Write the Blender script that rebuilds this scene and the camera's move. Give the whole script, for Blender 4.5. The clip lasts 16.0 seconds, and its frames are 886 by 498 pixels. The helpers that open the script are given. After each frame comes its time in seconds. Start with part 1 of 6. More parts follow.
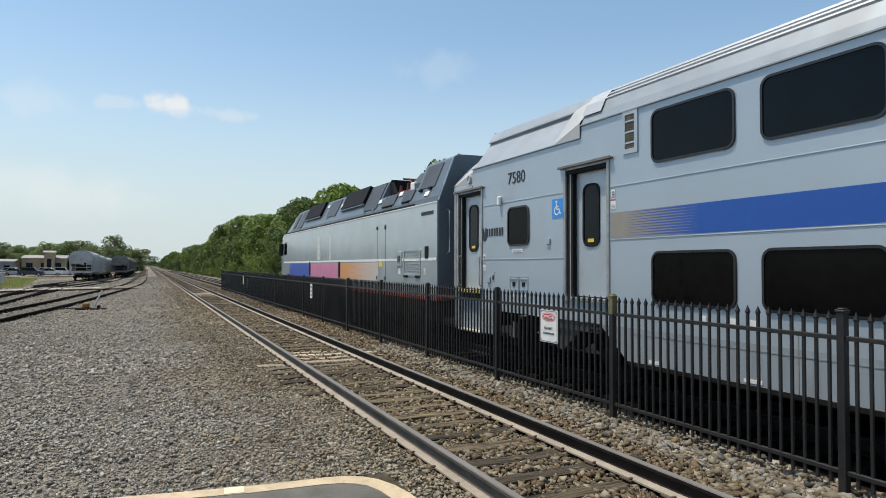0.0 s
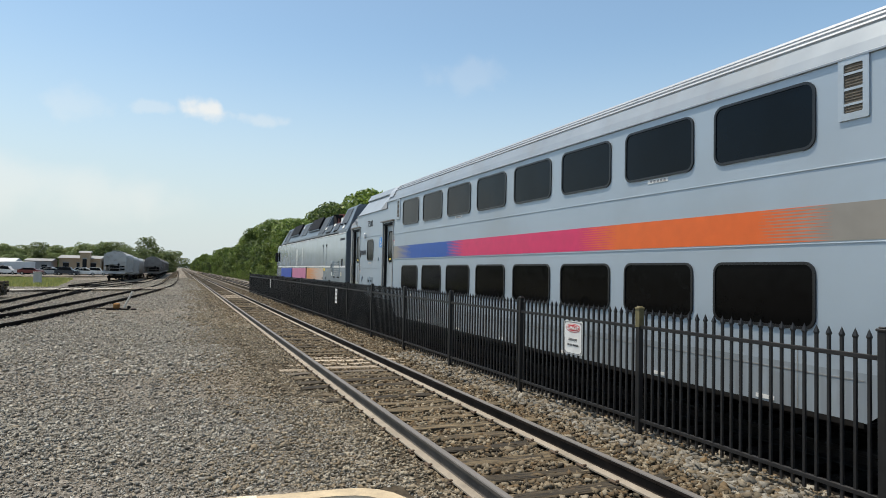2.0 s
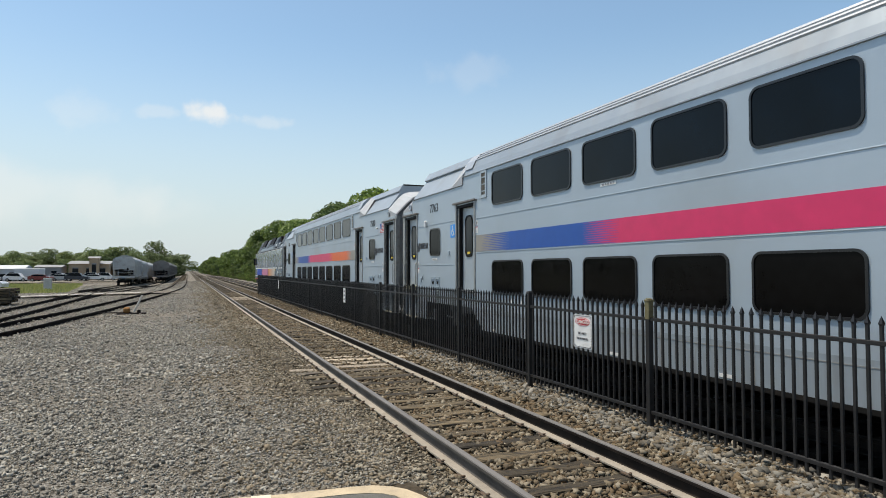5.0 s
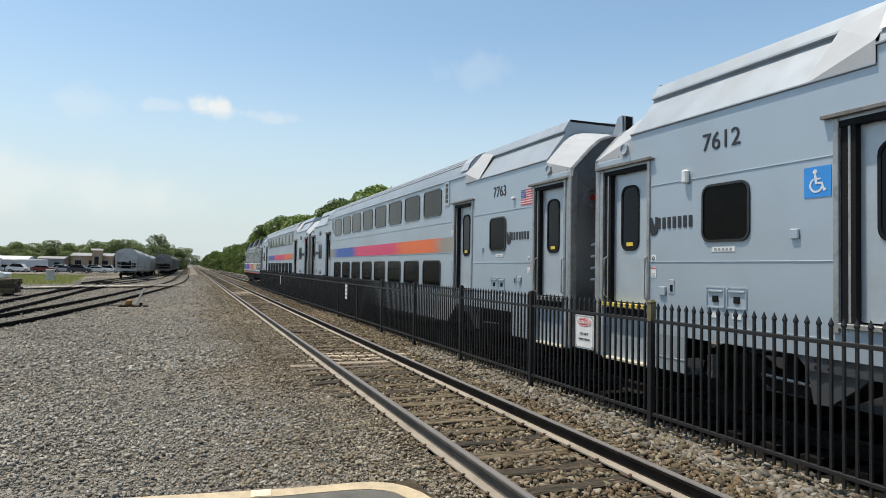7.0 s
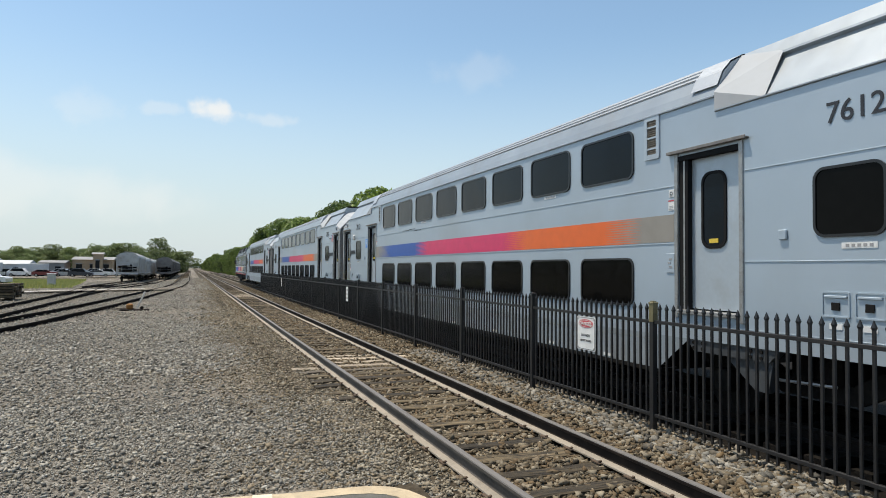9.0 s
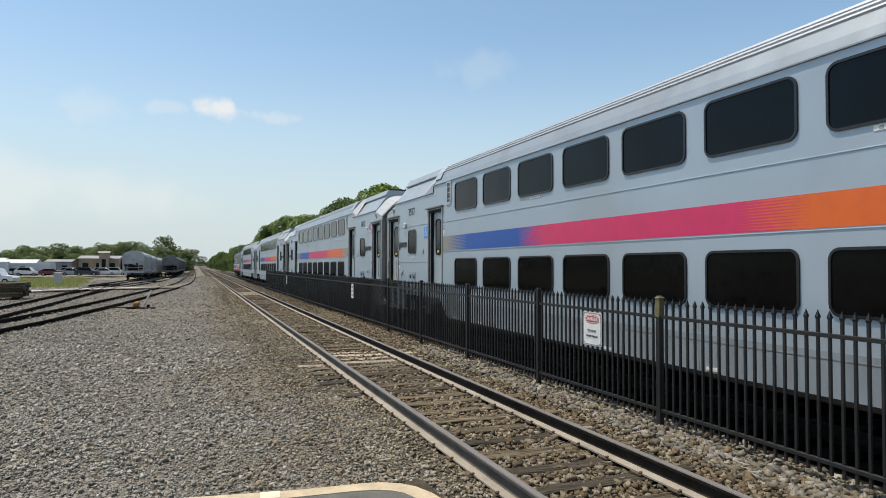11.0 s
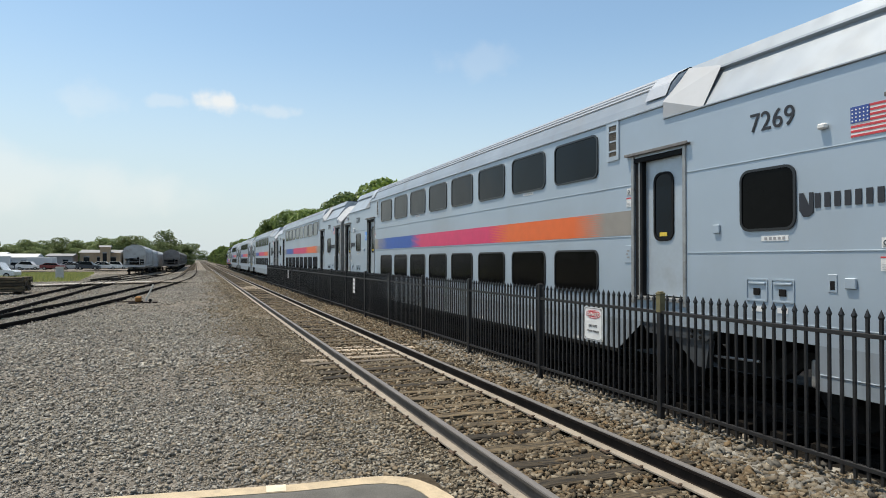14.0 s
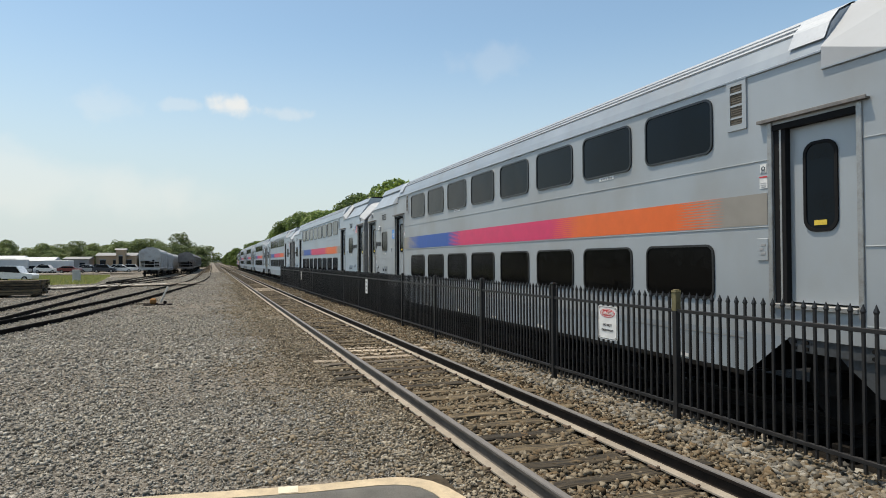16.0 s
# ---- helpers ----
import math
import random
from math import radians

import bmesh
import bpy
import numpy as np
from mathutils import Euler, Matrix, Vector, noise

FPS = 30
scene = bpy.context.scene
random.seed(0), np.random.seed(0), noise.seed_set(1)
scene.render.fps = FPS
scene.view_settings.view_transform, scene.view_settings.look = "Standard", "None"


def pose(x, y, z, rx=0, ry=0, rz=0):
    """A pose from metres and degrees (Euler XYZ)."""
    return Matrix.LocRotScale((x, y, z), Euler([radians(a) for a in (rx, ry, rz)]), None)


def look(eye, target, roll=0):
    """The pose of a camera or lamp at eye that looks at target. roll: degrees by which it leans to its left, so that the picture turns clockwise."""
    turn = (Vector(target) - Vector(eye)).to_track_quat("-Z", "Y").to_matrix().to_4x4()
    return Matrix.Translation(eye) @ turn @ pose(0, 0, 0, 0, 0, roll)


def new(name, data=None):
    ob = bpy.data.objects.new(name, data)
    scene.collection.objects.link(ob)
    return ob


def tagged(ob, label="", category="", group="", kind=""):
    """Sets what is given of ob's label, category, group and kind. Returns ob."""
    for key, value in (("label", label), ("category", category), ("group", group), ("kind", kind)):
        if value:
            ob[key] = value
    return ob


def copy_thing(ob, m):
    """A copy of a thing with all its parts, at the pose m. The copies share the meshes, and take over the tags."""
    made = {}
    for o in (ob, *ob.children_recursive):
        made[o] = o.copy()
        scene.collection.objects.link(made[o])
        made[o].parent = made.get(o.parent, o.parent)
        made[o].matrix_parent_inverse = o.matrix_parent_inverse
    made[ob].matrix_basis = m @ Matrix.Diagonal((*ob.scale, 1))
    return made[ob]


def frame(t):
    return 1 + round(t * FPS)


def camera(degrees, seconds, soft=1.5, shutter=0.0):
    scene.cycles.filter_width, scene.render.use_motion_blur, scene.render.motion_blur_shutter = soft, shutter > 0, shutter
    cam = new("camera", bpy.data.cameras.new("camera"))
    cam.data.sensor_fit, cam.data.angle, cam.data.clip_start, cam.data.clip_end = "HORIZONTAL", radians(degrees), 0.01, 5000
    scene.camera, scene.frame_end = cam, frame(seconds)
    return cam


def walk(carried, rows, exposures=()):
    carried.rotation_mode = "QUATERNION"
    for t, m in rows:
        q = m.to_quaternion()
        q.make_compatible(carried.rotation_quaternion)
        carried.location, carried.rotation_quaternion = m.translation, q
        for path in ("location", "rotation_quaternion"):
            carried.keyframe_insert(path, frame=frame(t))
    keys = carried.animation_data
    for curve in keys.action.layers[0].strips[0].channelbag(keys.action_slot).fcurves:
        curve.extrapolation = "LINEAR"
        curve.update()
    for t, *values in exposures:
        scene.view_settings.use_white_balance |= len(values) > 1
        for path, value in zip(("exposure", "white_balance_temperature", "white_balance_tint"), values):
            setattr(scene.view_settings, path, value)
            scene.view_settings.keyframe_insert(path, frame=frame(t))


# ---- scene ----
cam = camera(69.5, 16.0, 0.95)
PATH = [
    (0, (0.003, 0.026, 1.786), (0.841, 1.841, 1.841), 0.2),
    (0.5, (0.002, 0.123, 1.808), (0.854, 1.931, 1.857), 0.5),
    (1, (-0.012, 0.18, 1.815), (0.864, 1.978, 1.867), -1.2),
    (1.5, (0.027, 0.128, 1.816), (0.854, 1.948, 1.893), 0.5),
    (2, (0.114, 0.129, 1.809), (0.874, 1.978, 1.883), 1.2),
    (2.5, (0.13, 0.135, 1.817), (0.881, 1.987, 1.882), 0.4),
    (3, (0.12, 0.143, 1.812), (0.863, 1.998, 1.886), 0.0),
    (3.5, (0.098, 0.125, 1.808), (0.839, 1.981, 1.88), 0.4),
    (4, (0.108, 0.121, 1.799), (0.849, 1.978, 1.872), -0.2),
    (6.5, (0.1, 0.146, 1.804), (0.836, 2.005, 1.859), 0.6),
    (7, (0.096, 0.139, 1.795), (0.83, 1.998, 1.855), 0.9),
    (7.5, (0.09, 0.132, 1.792), (0.828, 1.99, 1.854), 0.4),
    (8, (0.096, 0.127, 1.791), (0.837, 1.984, 1.839), 0.0),
    (8.5, (0.098, 0.144, 1.8), (0.837, 2.002, 1.852), 0.1),
    (9, (0.103, 0.157, 1.808), (0.835, 2.017, 1.872), 0.5),
    (11.5, (0.097, 0.168, 1.805), (0.814, 2.035, 1.852), 0.1),
    (12, (0.094, 0.162, 1.794), (0.81, 2.029, 1.836), 0.2),
    (12.5, (0.102, 0.176, 1.806), (0.818, 2.043, 1.846), 0.2),
    (13, (0.1, 0.186, 1.808), (0.816, 2.053, 1.844), 0.6),
    (13.5, (0.099, 0.18, 1.801), (0.818, 2.046, 1.835), -0.1),
    (14, (0.056, 0.122, 1.83), (0.773, 1.989, 1.864), 0.1),
    (14.5, (0.013, 0.082, 1.838), (0.731, 1.948, 1.871), 0.1),
    (15, (-0.015, 0.089, 1.869), (0.708, 1.954, 1.889), -0.2),
    (15.5, (0.041, 0.123, 1.846), (0.756, 1.991, 1.867), -0.6),
    (16, (0.088, 0.179, 1.812), (0.768, 2.06, 1.848), -0.3),
]
walk(cam, [(t, look(eye, target, roll)) for t, eye, target, roll in PATH],
     exposures=[(0, 0.17, 6760, 10), (0.5, 0.22, 6830, 10), (1, 0.29, 6900, 10), (1.5, 0.26, 6950, 10), (2.4, 0.18, 6800, 10), (3.5, 0.17, 6760, 10), (4.2, 0.17, 6780, 10), (6.5, 0.23, 6830, 10), (8.5, 0.21, 6850, 10), (9.2, 0.24, 6820, 10), (11.5, 0.16, 6780, 10), (13.5, 0.18, 6800, 10), (14, 0.23, 6830, 10), (14.6, 0.19, 6840, 10), (15, 0.17, 6850, 10), (16, 0.17, 7000, 10)])

# ---- light ----
SUN_TO = Vector((-0.27, 0.19, 0.94)).normalized()
sun = new("sun", bpy.data.lights.new("sun", "SUN"))
sun.data.energy, sun.data.angle, sun.data.color = 4.3, radians(0.6), (1.0, 0.93, 0.82)
sun.matrix_world = look((0, 0, 60), Vector((0, 0, 60)) - SUN_TO)
tagged(sun, kind="structure")

world = bpy.data.worlds.new("sky")
scene.world = world
world.use_nodes = True


def sky():
    nt = world.node_tree
    N, L = nt.nodes, nt.links
    N.clear()
    out, bg = N.new("ShaderNodeOutputWorld"), N.new("ShaderNodeBackground")
    tex = N.new("ShaderNodeTexSky")
    tex.sky_type, tex.sun_disc = "NISHITA", False
    tex.sun_elevation = math.asin(SUN_TO.z)
    tex.sun_rotation = math.atan2(SUN_TO.x, SUN_TO.y)
    tex.air_density, tex.dust_density, tex.ozone_density, tex.altitude = 1.0, 0.9, 1.8, 0
    bg.inputs[1].default_value = 0.132
    co = N.new("ShaderNodeTexCoord")

    def puff(direction, wide, tall, scale, lo, hi):
        d = Vector(direction).normalized()
        sub = N.new("ShaderNodeVectorMath"); sub.operation = "SUBTRACT"
        sub.inputs[1].default_value = d
        L.new(co.outputs["Generated"], sub.inputs[0])
        div = N.new("ShaderNodeVectorMath"); div.operation = "DIVIDE"
        div.inputs[1].default_value = (wide, wide, tall)
        L.new(sub.outputs[0], div.inputs[0])
        ln = N.new("ShaderNodeVectorMath"); ln.operation = "LENGTH"
        L.new(div.outputs[0], ln.inputs[0])
        no = N.new("ShaderNodeTexNoise")
        no.inputs["Scale"].default_value, no.inputs["Detail"].default_value = scale, 6
        L.new(co.outputs["Generated"], no.inputs["Vector"])
        add = N.new("ShaderNodeMath"); add.operation = "MULTIPLY_ADD"
        add.inputs[1].default_value = 2.2
        L.new(no.outputs[0], add.inputs[0]); L.new(ln.outputs["Value"], add.inputs[2])
        mp = N.new("ShaderNodeMapRange"); mp.interpolation_type = "SMOOTHSTEP"
        mp.inputs["From Min"].default_value, mp.inputs["From Max"].default_value = 2.1, 1.35
        mp.inputs["To Min"].default_value, mp.inputs["To Max"].default_value = lo, hi
        L.new(add.outputs[0], mp.inputs["Value"])
        return mp.outputs[0]

    colour = tex.outputs[0]
    tint = N.new("ShaderNodeVectorMath"); tint.operation = "MULTIPLY"
    tint.inputs[1].default_value = (1.10, 1.20, 1.14)
    L.new(colour, tint.inputs[0])
    colour = tint.outputs[0]
    # summer haze, thickest at the horizon all round
    sep = N.new("ShaderNodeSeparateXYZ")
    L.new(co.outputs["Generated"], sep.inputs[0])
    hz = N.new("ShaderNodeMapRange"); hz.interpolation_type = "SMOOTHSTEP"
    hz.inputs["From Min"].default_value, hz.inputs["From Max"].default_value = -0.02, 0.36
    hz.inputs["To Min"].default_value, hz.inputs["To Max"].default_value = 0.95, 0.0
    L.new(sep.outputs["Z"], hz.inputs[0])
    hm = N.new("ShaderNodeMix"); hm.data_type = "RGBA"
    hm.inputs["B"].default_value = (4.1, 4.75, 5.15, 1)
    L.new(hz.outputs[0], hm.inputs["Factor"]); L.new(colour, hm.inputs["A"])
    colour = hm.outputs["Result"]
    for args in PUFFS:
        mix = N.new("ShaderNodeMix"); mix.data_type = "RGBA"
        mix.inputs["B"].default_value = (6.2, 6.2, 6.1, 1)
        L.new(puff(*args), mix.inputs["Factor"])
        L.new(colour, mix.inputs["A"])
        colour = mix.outputs["Result"]
    L.new(colour, bg.inputs[0])
    L.new(bg.outputs[0], out.inputs[0])


# small clouds low over the yard: direction, width, height, grain, least and most cover
PUFFS = [
    ((0.036, 1.0, 0.232), 0.045, 0.022, 26, 0, 0.75),
    ((-0.045, 1.0, 0.228), 0.03, 0.012, 30, 0, 0.22),
    ((0.11, 1.0, 0.226), 0.05, 0.012, 30, 0, 0.26),
    ((-0.15, 1.0, 0.22), 0.05, 0.03, 24, 0, 0.16),
    ((0.45, 1.0, 0.34), 0.07, 0.03, 20, 0, 0.12),
    ((-0.25, 1.0, 0.11), 0.3, 0.05, 9, 0, 0.3),
]
sky()


# ---- small builders ----
def part(name, bm, mat, parent=None, label=""):
    me = bpy.data.meshes.new(name)
    bm.to_mesh(me)
    bm.free()
    me.materials.append(mat)
    ob = new(name, me)
    ob.parent = parent
    if label:
        ob["label"] = label
    return ob


def raw(name, verts, faces, mat, parent=None, label="", smooth=False):
    me = bpy.data.meshes.new(name)
    me.from_pydata(verts, [], faces)
    me.materials.append(mat)
    if smooth:
        me.shade_smooth()
    ob = new(name, me)
    ob.parent = parent
    if label:
        ob["label"] = label
    return ob


def share(ob, name, m, parent=None):
    o = new(name, ob.data)
    o.parent = parent
    o.matrix_basis = m
    return o


def empty(name, m=None):
    o = new(name)
    o.empty_display_size = 0.2
    if m is not None:
        o.matrix_basis = m
    return o


def box(bm, x0, x1, y0, y1, z0, z1, bevel=0.0):
    m = Matrix.LocRotScale(((x0 + x1) / 2, (y0 + y1) / 2, (z0 + z1) / 2), None, (abs(x1 - x0), abs(y1 - y0), abs(z1 - z0)))
    vs = bmesh.ops.create_cube(bm, size=1, matrix=m)["verts"]
    if bevel:
        es = list({e for v in vs for e in v.link_edges})
        bmesh.ops.bevel(bm, geom=es, offset=bevel, segments=1, affect="EDGES")
    return bm


def abox(x0, x1, y0, y1, z0, z1, bevel=0.0):
    return box(bmesh.new(), x0, x1, y0, y1, z0, z1, bevel)


def tube(bm, pts, r, seg=6):
    """A round bar along points."""
    pts = [Vector(p) for p in pts]
    rings = []
    for i, p in enumerate(pts):
        d = (pts[min(i + 1, len(pts) - 1)] - pts[max(i - 1, 0)]).normalized()
        q = d.to_track_quat("Z", "Y")
        rr = r[i] if isinstance(r, (list, tuple)) else r
        rings.append([bm.verts.new(p + q @ Vector((rr * math.cos(a), rr * math.sin(a), 0))) for a in np.arange(seg) * 2 * math.pi / seg])
    for a, b in zip(rings, rings[1:]):
        for k in range(seg):
            bm.faces.new((a[k], a[(k + 1) % seg], b[(k + 1) % seg], b[k]))
    bm.faces.new(rings[0][::-1])
    bm.faces.new(rings[-1])
    return bm


def outline(y0, y1, z0, z1, r, seg=5):
    r = min(r, abs(y1 - y0) / 2.01, abs(z1 - z0) / 2.01)
    pts = []
    for cy, cz, a0 in ((y1 - r, z1 - r, 0), (y0 + r, z1 - r, 90), (y0 + r, z0 + r, 180), (y1 - r, z0 + r, 270)):
        for k in range(seg + 1):
            a = radians(a0 + 90 * k / seg)
            pts.append((cy + r * math.cos(a), cz + r * math.sin(a)))
    return pts


def slab(bm, pts, x0, x1):
    """A flat plate: an outline in y and z, from x0 (seen) to x1."""
    a = [bm.verts.new((x0, y, z)) for y, z in pts]
    b = [bm.verts.new((x1, y, z)) for y, z in pts]
    bm.faces.new(a)
    bm.faces.new(b[::-1])
    n = len(pts)
    for k in range(n):
        bm.faces.new((a[k], b[k], b[(k + 1) % n], a[(k + 1) % n]))
    bmesh.ops.recalc_face_normals(bm, faces=bm.faces)
    return bm


def ring(bm, outer, inner, x0, x1):
    """A frame between two outlines with as many corners, from x0 to x1."""
    n = len(outer)
    lay = [[bm.verts.new((x, y, z)) for y, z in o] for o, x in ((outer, x1), (outer, x0), (inner, x0), (inner, x1))]
    for a, b in zip(lay, lay[1:]):
        for k in range(n):
            bm.faces.new((a[k], a[(k + 1) % n], b[(k + 1) % n], b[k]))
    bmesh.ops.recalc_face_normals(bm, faces=bm.faces)
    return bm


def disc(bm, y, z, r, x0, x1, seg=16):
    return slab(bm, [(y + r * math.cos(a), z + r * math.sin(a)) for a in np.arange(seg) * 2 * math.pi / seg], x0, x1)


def lettering(name, text, size, m, mat, parent, label=""):
    """Letters as a mesh; the font's own."""
    cu = bpy.data.curves.new(name, "FONT")
    cu.body, cu.size, cu.extrude, cu.resolution_u = text, size, 0.002, 4
    cu.offset = size * 0.004
    cu.align_x, cu.align_y = "CENTER", "CENTER"
    tmp = bpy.data.objects.new(name, cu)
    me = bpy.data.meshes.new_from_object(tmp)
    bpy.data.objects.remove(tmp)
    me.materials.clear()
    me.materials.append(mat)
    ob = new(name, me)
    ob.parent = parent
    ob.matrix_basis = m
    if label:
        ob["label"] = label
    return ob


# ---- materials ----
def material(name, build):
    m = bpy.data.materials.new(name)
    m.use_nodes = True
    nt = m.node_tree
    b = nt.nodes["Principled BSDF"]
    build(nt.nodes, nt.links, b)
    return m


def paint(name, col, rough=0.5, metal=0.0, vary=0.12, scale=3.0, bump=0.0, bscale=60.0, stretch=(1, 1, 1), dirt=None, dirt_amount=0.4, spec=0.5, coords="Object"):
    """A surface with stains at a large scale, grain at a small one, and relief."""
    def build(N, L, b):
        co = N.new("ShaderNodeTexCoord")
        mp = N.new("ShaderNodeMapping")
        mp.inputs["Scale"].default_value = stretch
        L.new(co.outputs[coords], mp.inputs[0])
        big, small = N.new("ShaderNodeTexNoise"), N.new("ShaderNodeTexNoise")
        big.inputs["Scale"].default_value, big.inputs["Detail"].default_value = scale, 5
        small.inputs["Scale"].default_value, small.inputs["Detail"].default_value = bscale, 4
        L.new(mp.outputs[0], big.inputs["Vector"])
        L.new(mp.outputs[0], small.inputs["Vector"])
        ramp = N.new("ShaderNodeMapRange")
        ramp.inputs["From Min"].default_value, ramp.inputs["From Max"].default_value = 0.3, 0.7
        ramp.inputs["To Min"].default_value, ramp.inputs["To Max"].default_value = 1 - vary, 1 + vary
        L.new(big.outputs[0], ramp.inputs[0])
        r2 = N.new("ShaderNodeMapRange")
        r2.inputs["From Min"].default_value, r2.inputs["From Max"].default_value = 0.3, 0.7
        r2.inputs["To Min"].default_value, r2.inputs["To Max"].default_value = 1 - vary * 0.7, 1 + vary * 0.7
        L.new(small.outputs[0], r2.inputs[0])
        mul = N.new("ShaderNodeMath"); mul.operation = "MULTIPLY"
        L.new(ramp.outputs[0], mul.inputs[0]); L.new(r2.outputs[0], mul.inputs[1])
        vm = N.new("ShaderNodeVectorMath"); vm.operation = "SCALE"
        vm.inputs[0].default_value = col
        L.new(mul.outputs[0], vm.inputs["Scale"])
        colour = vm.outputs[0]
        if dirt:
            dn = N.new("ShaderNodeTexNoise")
            dn.inputs["Scale"].default_value, dn.inputs["Detail"].default_value = scale * 2.3, 7
            L.new(mp.outputs[0], dn.inputs["Vector"])
            dr = N.new("ShaderNodeMapRange")
            dr.inputs["From Min"].default_value, dr.inputs["From Max"].default_value = 0.5, 0.72
            dr.inputs["To Max"].default_value = dirt_amount
            L.new(dn.outputs[0], dr.inputs[0])
            mx = N.new("ShaderNodeMix"); mx.data_type = "RGBA"
            mx.inputs["B"].default_value = (*dirt, 1)
            L.new(dr.outputs[0], mx.inputs["Factor"]); L.new(colour, mx.inputs["A"])
            colour = mx.outputs["Result"]
        L.new(colour, b.inputs["Base Color"])
        rr = N.new("ShaderNodeMapRange")
        rr.inputs["To Min"].default_value, rr.inputs["To Max"].default_value = max(rough - 0.1, 0.02), min(rough + 0.12, 1)
        L.new(small.outputs[0], rr.inputs[0]); L.new(rr.outputs[0], b.inputs["Roughness"])
        b.inputs["Metallic"].default_value = metal
        b.inputs["Specular IOR Level"].default_value = spec
        if bump:
            bp = N.new("ShaderNodeBump")
            bp.inputs["Strength"].default_value, bp.inputs["Distance"].default_value = 0.8, bump
            L.new(small.outputs[0], bp.inputs["Height"]); L.new(bp.outputs[0], b.inputs["Normal"])
    return material(name, build)


def stone(name, cols, rough=0.9, islands=True, grain=120.0):
    """Loose stone: each piece picks its own tone."""
    def build(N, L, b):
        geo = N.new("ShaderNodeNewGeometry")
        ramp = N.new("ShaderNodeValToRGB")
        e = ramp.color_ramp.elements
        e[0].position, e[0].color = 0.0, (*cols[0], 1)
        e[1].position, e[1].color = 1.0, (*cols[-1], 1)
        for i, c in enumerate(cols[1:-1], 1):
            k = e.new(i / (len(cols) - 1))
            k.color = (*c, 1)
        L.new(geo.outputs["Random Per Island"], ramp.inputs[0])
        no = N.new("ShaderNodeTexNoise")
        no.inputs["Scale"].default_value, no.inputs["Detail"].default_value = grain, 3
        co = N.new("ShaderNodeTexCoord")
        L.new(co.outputs["Object"], no.inputs["Vector"])
        mr = N.new("ShaderNodeMapRange")
        mr.inputs["To Min"].default_value, mr.inputs["To Max"].default_value = 0.65, 1.3
        L.new(no.outputs[0], mr.inputs[0])
        vm = N.new("ShaderNodeVectorMath"); vm.operation = "SCALE"
        L.new(ramp.outputs[0], vm.inputs[0]); L.new(mr.outputs[0], vm.inputs["Scale"])
        L.new(vm.outputs[0], b.inputs["Base Color"])
        b.inputs["Roughness"].default_value = rough
        b.inputs["Specular IOR Level"].default_value = 0.25
    return material(name, build)


def gravel_sheet():
    """Packed gravel: grey stone fines, brown dust in drifts, relief of small stones."""
    def build(N, L, b):
        co = N.new("ShaderNodeTexCoord")
        vo = N.new("ShaderNodeTexVoronoi"); vo.inputs["Scale"].default_value = 34
        v2 = N.new("ShaderNodeTexVoronoi"); v2.inputs["Scale"].default_value = 7
        big, mid = N.new("ShaderNodeTexNoise"), N.new("ShaderNodeTexNoise")
        big.inputs["Scale"].default_value, big.inputs["Detail"].default_value = 0.12, 6
        mid.inputs["Scale"].default_value, mid.inputs["Detail"].default_value = 1.7, 6
        for n in (vo, v2, big, mid):
            L.new(co.outputs["Object"], n.inputs["Vector"])
        ramp = N.new("ShaderNodeValToRGB")
        e = ramp.color_ramp.elements
        e[0].position, e[0].color = 0.15, (0.045, 0.040, 0.033, 1)
        e[1].position, e[1].color = 0.9, (0.33, 0.305, 0.265, 1)
        L.new(vo.outputs["Color"], ramp.inputs[0])
        mx = N.new("ShaderNodeMix"); mx.data_type = "RGBA"
        mx.inputs["B"].default_value = (0.28, 0.225, 0.155, 1)
        mr = N.new("ShaderNodeMapRange")
        mr.inputs["From Min"].default_value, mr.inputs["From Max"].default_value = 0.42, 0.68
        mr.inputs["To Max"].default_value = 0.4
        L.new(big.outputs[0], mr.inputs[0])
        L.new(mr.outputs[0], mx.inputs["Factor"]); L.new(ramp.outputs[0], mx.inputs["A"])
        m2 = N.new("ShaderNodeMapRange")
        m2.inputs["To Min"].default_value, m2.inputs["To Max"].default_value = 0.7, 1.3
        L.new(mid.outputs[0], m2.inputs[0])
        vm = N.new("ShaderNodeVectorMath"); vm.operation = "SCALE"
        L.new(mx.outputs["Result"], vm.inputs[0]); L.new(m2.outputs[0], vm.inputs["Scale"])
        L.new(vm.outputs[0], b.inputs["Base Color"])
        b.inputs["Roughness"].default_value = 0.95
        b.inputs["Specular IOR Level"].default_value = 0.15
        add = N.new("ShaderNodeMath"); add.operation = "ADD"
        L.new(vo.outputs["Distance"], add.inputs[0]); L.new(v2.outputs["Distance"], add.inputs[1])
        bp = N.new("ShaderNodeBump")
        bp.invert = True
        bp.inputs["Strength"].default_value, bp.inputs["Distance"].default_value = 1.0, 0.035
        L.new(add.outputs[0], bp.inputs["Height"]); L.new(bp.outputs[0], b.inputs["Normal"])
    return material("gravel_ground", build)


